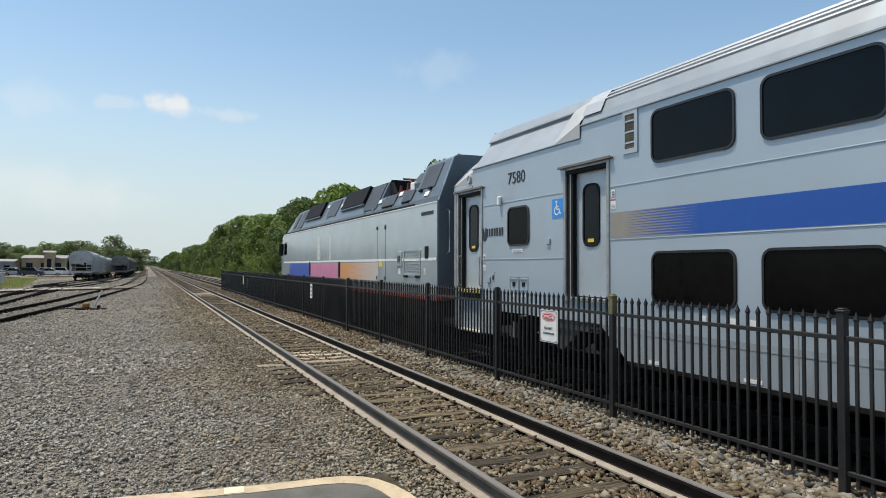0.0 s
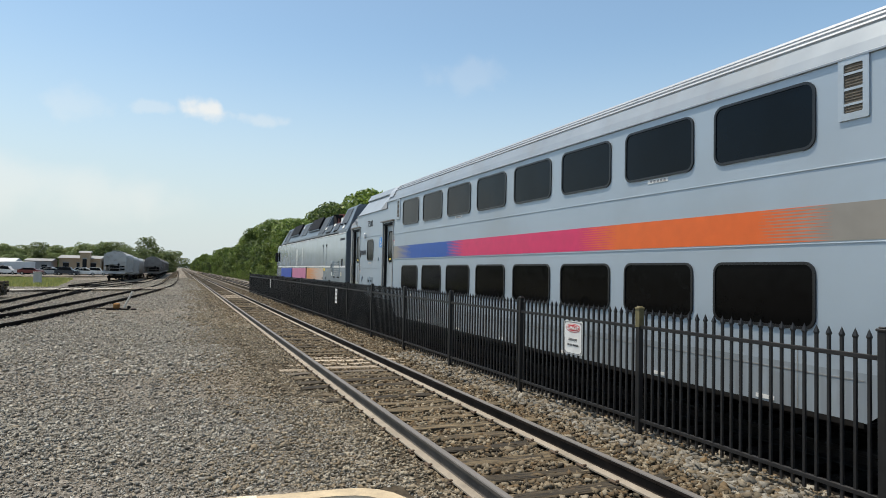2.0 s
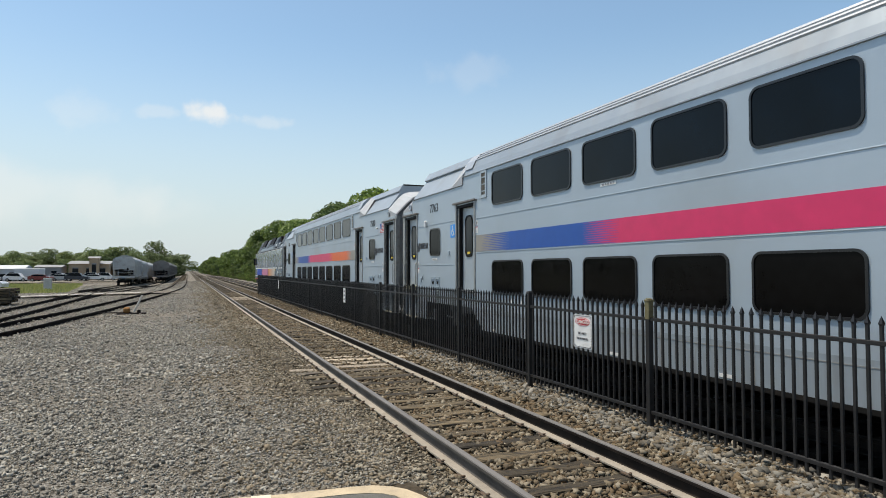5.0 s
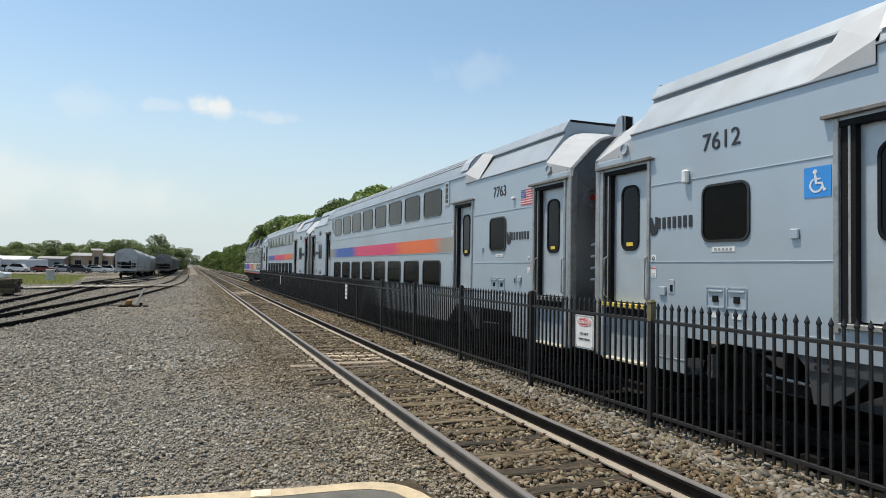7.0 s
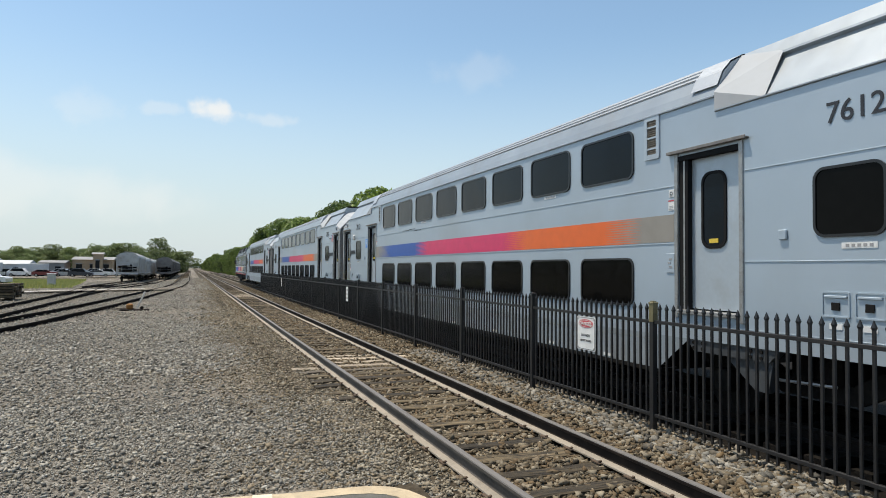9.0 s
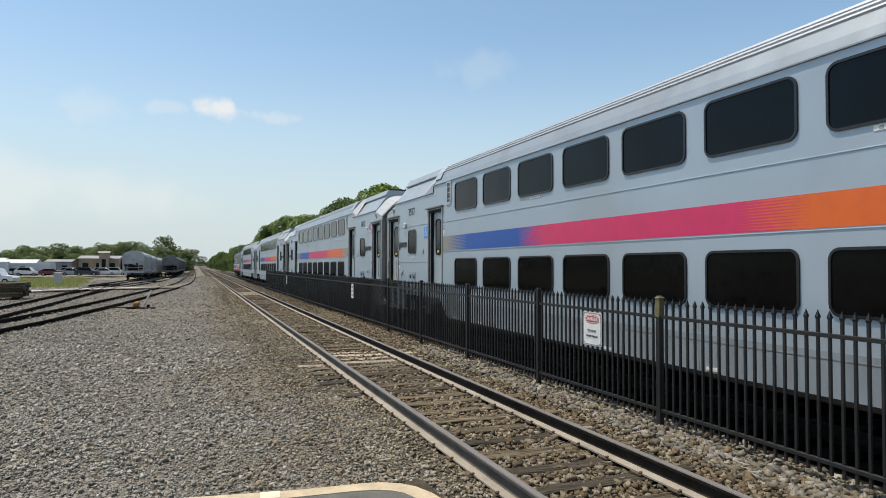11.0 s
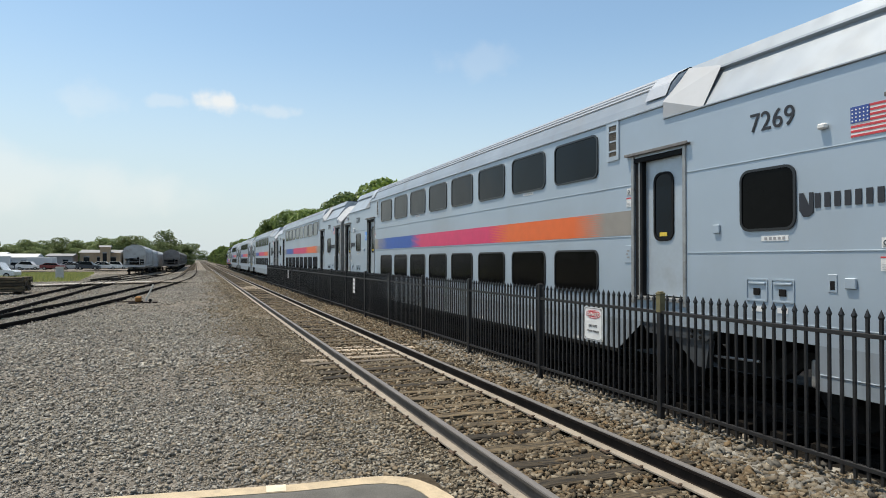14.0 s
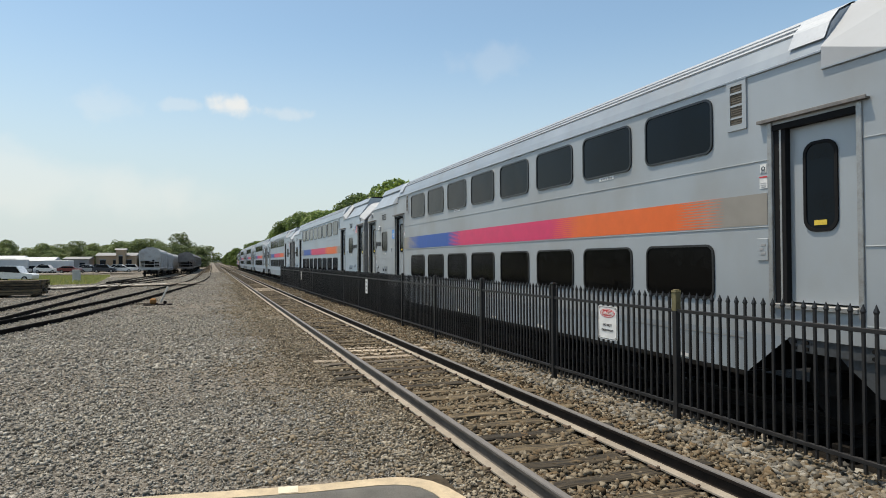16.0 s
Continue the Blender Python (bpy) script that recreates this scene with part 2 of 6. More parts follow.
def wood(name, dark, light, scale=1.0):
    """Weathered sleeper wood: grain along x, each piece its own tone."""
    def build(N, L, b):
        co, info = N.new("ShaderNodeTexCoord"), N.new("ShaderNodeObjectInfo")
        mp = N.new("ShaderNodeMapping")
        mp.inputs["Scale"].default_value = (1.2 * scale, 22 * scale, 22 * scale)
        off = N.new("ShaderNodeVectorMath"); off.operation = "SCALE"
        off.inputs[0].default_value = (37, 11, 5)
        L.new(info.outputs["Random"], off.inputs["Scale"])
        L.new(off.outputs[0], mp.inputs["Location"])
        L.new(co.outputs["Object"], mp.inputs[0])
        no = N.new("ShaderNodeTexNoise")
        no.inputs["Scale"].default_value, no.inputs["Detail"].default_value = 2.0, 8
        L.new(mp.outputs[0], no.inputs["Vector"])
        mr = N.new("ShaderNodeMapRange")
        mr.inputs["From Min"].default_value, mr.inputs["From Max"].default_value = 0.36, 0.64
        L.new(no.outputs[0], mr.inputs[0])
        mx = N.new("ShaderNodeMix"); mx.data_type = "RGBA"
        mx.inputs["A"].default_value, mx.inputs["B"].default_value = (*dark, 1), (*light, 1)
        L.new(mr.outputs[0], mx.inputs["Factor"])
        tone = N.new("ShaderNodeMapRange")
        tone.inputs["To Min"].default_value, tone.inputs["To Max"].default_value = 0.3, 1.45
        L.new(info.outputs["Random"], tone.inputs[0])
        vm = N.new("ShaderNodeVectorMath"); vm.operation = "SCALE"
        L.new(mx.outputs["Result"], vm.inputs[0]); L.new(tone.outputs[0], vm.inputs["Scale"])
        L.new(vm.outputs[0], b.inputs["Base Color"])
        b.inputs["Roughness"].default_value = 0.9
        bp = N.new("ShaderNodeBump")
        bp.inputs["Strength"].default_value, bp.inputs["Distance"].default_value = 0.9, 0.02
        L.new(no.outputs[0], bp.inputs["Height"]); L.new(bp.outputs[0], b.inputs["Normal"])
    return material(name, build)


def stripe():
    """The band along a coach: bare silver, blue, magenta, orange and bare again, each change a fan of fine lines."""
    def build(N, L, b):
        co, sep = N.new("ShaderNodeTexCoord"), N.new("ShaderNodeSeparateXYZ")
        L.new(co.outputs["Object"], sep.inputs[0])
        u = N.new("ShaderNodeMath"); u.operation = "MULTIPLY"; u.inputs[1].default_value = -1
        L.new(sep.outputs["Y"], u.inputs[0])
        saw = N.new("ShaderNodeMath"); saw.operation = "PINGPONG"; saw.inputs[1].default_value = 0.018
        L.new(sep.outputs["Z"], saw.inputs[0])
        tooth = N.new("ShaderNodeMath"); tooth.operation = "DIVIDE"; tooth.inputs[1].default_value = 0.018
        L.new(saw.outputs[0], tooth.inputs[0])
        colour = None
        bare = (0.265, 0.245, 0.215, 1)
        steps = [(5.5, 6.85, (0.010, 0.078, 0.35, 1)), (9.4, 10.4, (0.62, 0.028, 0.12, 1)), (15.0, 16.0, (0.72, 0.13, 0.02, 1)), (18.5, 19.4, bare)]
        for a, c, col in steps:
            mr = N.new("ShaderNodeMapRange")
            mr.inputs["From Min"].default_value, mr.inputs["From Max"].default_value = a, c
            L.new(u.outputs[0], mr.inputs[0])
            gt = N.new("ShaderNodeMath"); gt.operation = "GREATER_THAN"
            L.new(mr.outputs[0], gt.inputs[0]); L.new(tooth.outputs[0], gt.inputs[1])
            half = N.new("ShaderNodeMath"); half.operation = "MULTIPLY_ADD"
            half.inputs[1].default_value = 0.84
            h2 = N.new("ShaderNodeMath"); h2.operation = "MULTIPLY"; h2.inputs[1].default_value = 0.16
            L.new(mr.outputs[0], h2.inputs[0])
            L.new(gt.outputs[0], half.inputs[0]); L.new(h2.outputs[0], half.inputs[2])
            mx = N.new("ShaderNodeMix"); mx.data_type = "RGBA"
            L.new(half.outputs[0], mx.inputs["Factor"])
            if colour is None:
                mx.inputs["A"].default_value = bare
            else:
                L.new(colour, mx.inputs["A"])
            mx.inputs["B"].default_value = col
            colour = mx.outputs["Result"]
        no = N.new("ShaderNodeTexNoise")
        no.inputs["Scale"].default_value, no.inputs["Detail"].default_value = 4, 6
        L.new(co.outputs["Object"], no.inputs["Vector"])
        mr = N.new("ShaderNodeMapRange")
        mr.inputs["To Min"].default_value, mr.inputs["To Max"].default_value = 0.85, 1.15
        L.new(no.outputs[0], mr.inputs[0])
        vm = N.new("ShaderNodeVectorMath"); vm.operation = "SCALE"
        L.new(colour, vm.inputs[0]); L.new(mr.outputs[0], vm.inputs["Scale"])
        L.new(vm.outputs[0], b.inputs["Base Color"])
        b.inputs["Roughness"].default_value = 0.38
    return material("colour_band", build)


def leaf(name, a, c):
    def build(N, L, b):
        geo, info = N.new("ShaderNodeNewGeometry"), N.new("ShaderNodeObjectInfo")
        mx = N.new("ShaderNodeMix"); mx.data_type = "RGBA"
        mx.inputs["A"].default_value, mx.inputs["B"].default_value = (*a, 1), (*c, 1)
        L.new(geo.outputs["Random Per Island"], mx.inputs["Factor"])
        mr = N.new("ShaderNodeMapRange")
        mr.inputs["To Min"].default_value, mr.inputs["To Max"].default_value = 0.75, 1.3
        L.new(info.outputs["Random"], mr.inputs[0])
        vm = N.new("ShaderNodeVectorMath"); vm.operation = "SCALE"
        L.new(mx.outputs["Result"], vm.inputs[0]); L.new(mr.outputs[0], vm.inputs["Scale"])
        L.new(vm.outputs[0], b.inputs["Base Color"])
        b.inputs["Roughness"].default_value = 0.6
        b.inputs["Transmission Weight"].default_value = 0.0
        tr = N.new("ShaderNodeBsdfTranslucent")
        L.new(vm.outputs[0], tr.inputs[0])
        ms = N.new("ShaderNodeMixShader")
        ms.inputs[0].default_value = 0.34
        L.new(b.outputs[0], ms.inputs[1]); L.new(tr.outputs[0], ms.inputs[2])
        L.new(ms.outputs[0], N["Material Output"].inputs[0])
    return material(name, build)


M_SILVER = paint("silver_paint", (0.40, 0.47, 0.53), 0.42, 0.35, 0.035, 0.5, 0.0006, 3.0, (1, 0.6, 0.5), dirt=(0.30, 0.29, 0.27), dirt_amount=0.22)
# Darker than the wall paint, with dirt in upright streaks.
M_SKIRT = paint("darker_streaked_skirt", (0.31, 0.36, 0.405), 0.5, 0.3, 0.08, 0.8, 0.0006, 3.0, (1, 3, 0.3), dirt=(0.17, 0.16, 0.145), dirt_amount=0.4)
M_SILVERDUSTY = paint("dusty_silver_paint", (0.375, 0.405, 0.425), 0.45, 0.3, 0.05, 0.6, 0.0006, 3.0, (1, 0.6, 0.4), dirt=(0.28, 0.25, 0.21), dirt_amount=0.4)
M_ROOF = paint("roof_metal", (0.45, 0.475, 0.50), 0.45, 0.4, 0.06, 0.9, 0, 30)
M_ROOFEND = paint("pale_roof_end_paint", (0.385, 0.405, 0.425), 0.72, 0.0, 0.05, 1.2, 0.0006, 4.0, dirt=(0.32, 0.31, 0.29), dirt_amount=0.25, spec=0.3)
# Base darkened to hold back sun on the sloping panels; dirt flecks mixed in.
M_ROOFGREY = paint("dulled_roof_paint", (0.33, 0.37, 0.405), 0.45, 0.3, 0.06, 0.8, 0.0006, 4.0, (1, 1, 0.5), dirt=(0.24, 0.225, 0.2), dirt_amount=0.3)
M_END = paint("end_steel", (0.27, 0.275, 0.28), 0.38, 0.6, 0.15, 1.4, 0, 25, dirt=(0.12, 0.115, 0.11), dirt_amount=0.5)
M_DOOR = paint("door_metal", (0.435, 0.49, 0.535), 0.42, 0.4, 0.05, 1.2, 0, 20, dirt=(0.28, 0.25, 0.21), dirt_amount=0.2)
M_FRAME = paint("worn_steel", (0.36, 0.36, 0.35), 0.42, 0.55, 0.15, 4, 0, 60, dirt=(0.18, 0.15, 0.12), dirt_amount=0.45)
M_GUTTER = paint("stained_gutter_steel", (0.2, 0.185, 0.17), 0.5, 0.4, 0.2, 4, 0, 40, dirt=(0.09, 0.07, 0.055), dirt_amount=0.6)
M_SLATE = paint("dark_hatch_grey", (0.06, 0.067, 0.074), 0.5, 0.1, 0.15, 2, 0, 30)
M_RUBBER = paint("black_rubber", (0.006, 0.006, 0.0065), 0.75, 0, 0.2, 5, spec=0.25)
M_UNDER = paint("underframe_black", (0.009, 0.0085, 0.008), 0.8, 0, 0.35, 3, 0.004, 30, dirt=(0.025, 0.02, 0.016), dirt_amount=0.5, spec=0.2)
M_ROOFMID = paint("bright_roof_paint", (0.31, 0.35, 0.385), 0.45, 0.35, 0.06, 0.8, 0.0006, 4.0, (1, 1, 0.5), dirt=(0.24, 0.22, 0.195), dirt_amount=0.3)
M_GLASS = paint("dark_tinted_glass", (0.002, 0.005, 0.009), 0.06, 0, 0.3, 0.6, 0.012, 1.2, spec=0.16)
M_LOWGLASS = paint("black_window_glass", (0.004, 0.004, 0.004), 0.12, 0, 0.3, 0.6, 0, 8, spec=0.08)
M_GASKET = paint("shiny_window_rubber", (0.008, 0.008, 0.009), 0.3, 0, 0.2, 5, spec=0.6)
M_STEP = paint("cream_step_edge", (0.50, 0.47, 0.36), 0.6, 0, 0.2, 6, 0, 40, dirt=(0.22, 0.2, 0.17), dirt_amount=0.6)
M_VENTMESH = paint("dusty_brown_mesh", (0.15, 0.13, 0.105), 0.8, 0.1, 0.3, 8)
M_INK = paint("dark_lettering", (0.022, 0.024, 0.03), 0.5, 0, 0.1, 4)
M_WHITE = paint("white_vinyl", (0.72, 0.72, 0.70), 0.5, 0, 0.08, 6)
M_PALEBAR = paint("grey_print", (0.30, 0.30, 0.30), 0.6, 0, 0.08, 6)
M_REDPRINT = paint("red_print", (0.55, 0.05, 0.06), 0.5, 0, 0.08, 6)
M_YELLOW = paint("yellow_paint", (0.72, 0.52, 0.06), 0.55, 0, 0.15, 6)
M_SILL = paint("worn_yellow_sill", (0.62, 0.47, 0.07), 0.6, 0, 0.2, 6, 0, 40, dirt=(0.2, 0.19, 0.16), dirt_amount=0.5)
M_ADA = paint("sign_blue", (0.03, 0.26, 0.68), 0.45, 0, 0.06, 5)
M_FLAGBLUE = paint("flag_blue", (0.04, 0.08, 0.28), 0.5, 0, 0.06, 5)
M_BAND = stripe()
M_LOCO = paint("loco_silver", (0.43, 0.49, 0.525), 0.16, 0.4, 0.05, 0.7, 0.001, 2.0, dirt=(0.26, 0.25, 0.24), dirt_amount=0.15)
M_LOCODARK = paint("loco_slate", (0.125, 0.152, 0.18), 0.35, 0.2, 0.12, 1.2, 0, 20)
M_GRILLE = paint("grille_black", (0.008, 0.008, 0.010), 0.75, 0.0, 0.2, 4, 0.004, 90, spec=0.2)
M_LSTREAK = paint("pale_silver_strip", (0.56, 0.58, 0.58), 0.25, 0.2, 0.12, 3, 0, 30, (1, 3, 0.2))
M_LBLUE = paint("loco_blue", (0.03, 0.08, 0.42), 0.35, 0, 0.08, 2)
M_LPINK = paint("loco_magenta", (0.58, 0.20, 0.34), 0.35, 0, 0.08, 2)


def faded_orange():
    """Orange panel worn to bare silver in streaks towards its rear end."""
    def build(N, L, b):
        co, sep, no = N.new("ShaderNodeTexCoord"), N.new("ShaderNodeSeparateXYZ"), N.new("ShaderNodeTexNoise")
        mp = N.new("ShaderNodeMapping")
        mp.inputs["Scale"].default_value = (1, 0.5, 14)
        L.new(co.outputs["Object"], sep.inputs[0]); L.new(co.outputs["Object"], mp.inputs[0])
        L.new(mp.outputs[0], no.inputs["Vector"])
        no.inputs["Scale"].default_value, no.inputs["Detail"].default_value = 2.0, 5
        mr = N.new("ShaderNodeMapRange")
        mr.inputs["From Min"].default_value, mr.inputs["From Max"].default_value = -12.6, -16.4
        L.new(sep.outputs["Y"], mr.inputs[0])
        ad = N.new("ShaderNodeMath"); ad.operation = "MULTIPLY_ADD"; ad.inputs[1].default_value = 1.1
        L.new(no.outputs[0], ad.inputs[0]); L.new(mr.outputs[0], ad.inputs[2])
        m2 = N.new("ShaderNodeMapRange")
        m2.inputs["From Min"].default_value, m2.inputs["From Max"].default_value = 0.65, 1.3
        m2.inputs["To Max"].default_value = 0.85
        L.new(ad.outputs[0], m2.inputs[0])
        mx = N.new("ShaderNodeMix"); mx.data_type = "RGBA"
        mx.inputs["A"].default_value, mx.inputs["B"].default_value = (0.62, 0.27, 0.10, 1), (0.50, 0.48, 0.45, 1)
        L.new(m2.outputs[0], mx.inputs["Factor"]); L.new(mx.outputs["Result"], b.inputs["Base Color"])
        b.inputs["Roughness"].default_value = 0.4
    return material("loco_orange", build)


M_LORANGE = faded_orange()
M_RED = paint("red_paint", (0.40, 0.03, 0.02), 0.5, 0, 0.15, 3)
M_PANTO = paint("dark_red_iron", (0.12, 0.03, 0.02), 0.6, 0.1, 0.3, 4)
M_FENCE = paint("fence_black", (0.02, 0.02, 0.021), 0.4, 0.1, 0.2, 5, 0, 60, dirt=(0.035, 0.03, 0.026), dirt_amount=0.3, spec=0.4)
M_BRASS = paint("olive_brass", (0.16, 0.14, 0.07), 0.5, 0.2, 0.25, 6)
M_RAILTOP = paint("polished_rail", (0.15, 0.14, 0.13), 0.6, 0.05, 0.15, 2, 0, 30, (8, 0.5, 8))
M_RAIL = paint("rusty_rail", (0.018, 0.0145, 0.013), 0.8, 0.1, 0.3, 3, 0.002, 60, dirt=(0.04, 0.03, 0.022), dirt_amount=0.5, spec=0.1)
M_RAILGREY = paint("grey_brown_rail", (0.085, 0.077, 0.069), 0.85, 0, 0.25, 3, 0.002, 60, spec=0.2)
# The rails' shaded sides are put into this black, used all over them.
M_YARDRAIL = paint("shade_dark_rail", (0.014, 0.012, 0.011), 0.95, 0, 0.3, 3, 0, 40, spec=0.08)
M_RUST = paint("rusty_plate", (0.075, 0.05, 0.032), 0.85, 0, 0.3, 6, 0.002, 60)
M_FOOT = paint("dusty_rail_foot", (0.27, 0.235, 0.19), 0.9, 0, 0.2, 3, 0.002, 60)
M_TIE = wood("weathered_sleeper", (0.010, 0.008, 0.0055), (0.16, 0.12, 0.068))
M_TIEPALE = wood("pale_sleeper", (0.16, 0.125, 0.09), (0.50, 0.42, 0.32))
M_BALLAST = stone("ballast_stone", [(0.03, 0.025, 0.018), (0.165, 0.135, 0.09), (0.11, 0.075, 0.042), (0.29, 0.25, 0.185), (0.07, 0.057, 0.04), (0.17, 0.12, 0.068)])
M_SHOULDER = stone("shoulder_stone", [(0.06, 0.053, 0.041), (0.26, 0.225, 0.17), (0.18, 0.14, 0.09), (0.36, 0.325, 0.255), (0.13, 0.112, 0.084), (0.25, 0.20, 0.137)])
M_BALLASTGREY = stone("clean_ballast_stone", [(0.05, 0.048, 0.043), (0.21, 0.20, 0.175), (0.15, 0.122, 0.085), (0.30, 0.285, 0.25), (0.09, 0.084, 0.073), (0.17, 0.14, 0.10)])
M_CHIP = stone("gravel_chip", [(0.085, 0.08, 0.07), (0.30, 0.285, 0.25), (0.175, 0.165, 0.142), (0.40, 0.385, 0.34), (0.255, 0.22, 0.165)])
M_GROUND = gravel_sheet()
M_BED = paint("ballast_bed", (0.055, 0.044, 0.03), 0.95, 0, 0.35, 1.2, 0.04, 16, dirt=(0.15, 0.135, 0.11), dirt_amount=0.7, spec=0.15)
# Shade below the train is put into this near-black ballast colour.
M_SHADEBED = paint("shade_dark_ballast", (0.009, 0.008, 0.007), 0.95, 0, 0.35, 1.2, 0.04, 16, dirt=(0.018, 0.016, 0.013), dirt_amount=0.6, spec=0.1)
M_ASPHALT = paint("old_asphalt", (0.12, 0.117, 0.106), 0.92, 0, 0.3, 2, 0.012, 110, dirt=(0.15, 0.14, 0.125), dirt_amount=0.5, spec=0.2)
M_KERB = paint("cream_kerb_paint", (0.46, 0.37, 0.245), 0.8, 0, 0.15, 5, 0.004, 80, dirt=(0.25, 0.21, 0.16), dirt_amount=0.4)
M_KERBPALE = paint("pale_kerb_patch", (0.64, 0.57, 0.43), 0.8, 0, 0.12, 5, 0.004, 80)
M_CONCRETE = paint("pale_concrete", (0.50, 0.48, 0.44), 0.9, 0, 0.15, 1.5, 0.004, 40)
M_HOPPER = paint("hopper_grey", (0.42, 0.43, 0.43), 0.6, 0.1, 0.12, 0.8, 0, 12, dirt=(0.20, 0.16, 0.12), dirt_amount=0.5)
M_HOPPER2 = paint("hopper_brown_grey", (0.22, 0.205, 0.19), 0.7, 0.1, 0.15, 0.8, 0, 12, dirt=(0.12, 0.08, 0.06), dirt_amount=0.5)
M_LEAF = leaf("leaf_green", (0.048, 0.088, 0.018), (0.20, 0.27, 0.06))
M_LEAFDARK = leaf("leaf_deep_green", (0.030, 0.056, 0.014), (0.11, 0.16, 0.04))
# Haze over the far trees is mixed into this paler leaf colour.
M_LEAFPALE = leaf("haze_pale_leaf", (0.10, 0.14, 0.054), (0.21, 0.255, 0.10))
M_BARK = paint("bark", (0.10, 0.08, 0.06), 0.9, 0, 0.3, 2, 0.02, 20)
M_GRASS = leaf("grass_blades", (0.15, 0.19, 0.045), (0.33, 0.33, 0.11))
M_WALLTAN = paint("tan_wall", (0.36, 0.27, 0.18), 0.85, 0, 0.12, 0.4, 0, 5)
M_WALLWHITE = paint("white_wall", (0.52, 0.53, 0.53), 0.75, 0, 0.08, 0.4, 0, 5)
M_WALLGREY = paint("grey_wall", (0.25, 0.25, 0.25), 0.8, 0, 0.12, 0.4, 0, 5)
M_CARPAINT = [paint("car_" + n, c, 0.28, 0.2, 0.05, 1) for n, c in (("white", (0.7, 0.7, 0.7)), ("dark", (0.03, 0.035, 0.05)), ("silver", (0.4, 0.41, 0.42)), ("maroon", (0.16, 0.03, 0.03)), ("blue", (0.03, 0.10, 0.3)))]


# ---- ground and tracks ----
TRACK, TRACK2, FENCE = 3.40, 7.64, 5.47
GAUGE = 1.505


def dip(x, y):
    """How far the yard falls away below the running lines."""
    return np.interp(y, [60, 110, 150, 500], [0, 0.46, 0.7, 0.7]) * np.clip((-0.5 - np.asarray(x)) / 3.5, 0, 1)


def ground():
    xs = [-3000, -400, -60, -14, -4, 0.5, 1.3, 1.9, 4.9, 5.2, 6.2, 9.6, 10.4, 30, 400, 3000]
    zs = [-1.2, -0.5, -0.3, -0.22, -0.17, -0.16, -0.165, -0.27, -0.27, -0.22, -0.45, -0.45, -0.45, -0.4, -0.4, -0.6]
    ys = [-60, -5, 5, 20, 60, 85, 110, 130, 150, 500, 3500]
    v = [(x, y, z - float(dip(x, y))) for y in ys for x, z in zip(xs, zs)]
    n = len(xs)
    f = [(j * n + i, j * n + i + 1, (j + 1) * n + i + 1, (j + 1) * n + i) for j in range(len(ys) - 1) for i in range(n - 1)]
    return tagged(raw("ground", v, f, M_GROUND), "grey-brown packed gravel ground beside the railway", "ground", kind="structure")


def heaped(y):
    """Where stones lie over the sleeper ends: all along but for one bare stretch."""
    return np.interp(y, [9.2, 9.9, 13.2, 13.9], [1, 0, 0, 1])


def bed():
    ys = [-30, 0, 9.2, 9.9, 13.2, 13.9, 30, 80, 300, 1500]
    v = []
    for y in ys:
        h = 0.055 * float(heaped(y))
        v += [(x, y, z) for x, z in ((1.55, -0.2), (1.95, -0.225 + h), (2.48, -0.228 + h), (2.58, -0.235), (4.85, -0.235), (5.2, -0.185), (5.6, -0.2), (5.9, -0.36))]
    n = 8
    f = [(j * n + i, j * n + i + 1, (j + 1) * n + i + 1, (j + 1) * n + i) for j in range(len(ys) - 1) for i in range(n - 1)]
    return tagged(raw("track_bed", v, f, M_BED), "brown and grey ballast bed under the two tracks", "track bed", kind="structure")


def sweep(name, pts, profile, mat, parent=None):
    """A closed profile (across, up) swept along points in plan."""
    pts = [Vector((*p, 0)) for p in pts]
    v, f, n = [], [], len(profile)
    for i, p in enumerate(pts):
        d = (pts[min(i + 1, len(pts) - 1)] - pts[max(i - 1, 0)]).normalized()
        r = Vector((d.y, -d.x, 0))
        v += [tuple(p + r * a + Vector((0, 0, z - float(dip(p.x, p.y))))) for a, z in profile]
    for i in range(len(pts) - 1):
        for k in range(n):
            f.append((i * n + k, i * n + (k + 1) % n, (i + 1) * n + (k + 1) % n, (i + 1) * n + k))
    f += [tuple(range(n))[::-1], tuple(range((len(pts) - 1) * n, len(pts) * n))]
    return raw(name, v, f, mat, parent)


WEB = [(-0.03, -0.012), (-0.036, -0.012), (-0.036, -0.036), (-0.012, -0.05), (-0.012, -0.13), (-0.03, -0.143), (0.03, -0.143), (0.012, -0.13), (0.012, -0.05), (0.036, -0.036), (0.036, -0.012)]
HEAD = [(-0.034, -0.012), (-0.03, -0.002), (0, 0), (0.03, -0.002), (0.034, -0.012)]
FOOTP = [(-0.1, -0.168), (-0.1, -0.152), (-0.035, -0.138), (0.035, -0.138), (0.1, -0.152), (0.1, -0.168)]


def shifted(pts, off):
    out = []
    for i, p in enumerate(pts):
        a, b = Vector(pts[max(i - 1, 0)]), Vector(pts[min(i + 1, len(pts) - 1)])
        d = (b - a).normalized()
        out.append((p[0] + d.y * off, p[1] - d.x * off))
    return out


def track(pts, label, dz=0.0, top=None, low=None, web=None):
    t = empty("railway_track", pose(0, 0, dz))
    tagged(t, label, "railway track", kind="structure")
    for k, off in enumerate((-GAUGE / 2, GAUGE / 2)):
        line = shifted(pts, off)
        r = sweep("rail", line, WEB, web[k] if web else M_RAIL, t)
        sweep("rail_head", line, HEAD, top or M_RAILTOP, r)
        sweep("rail_foot", line, FOOTP, low or M_FOOT, r)
    return t


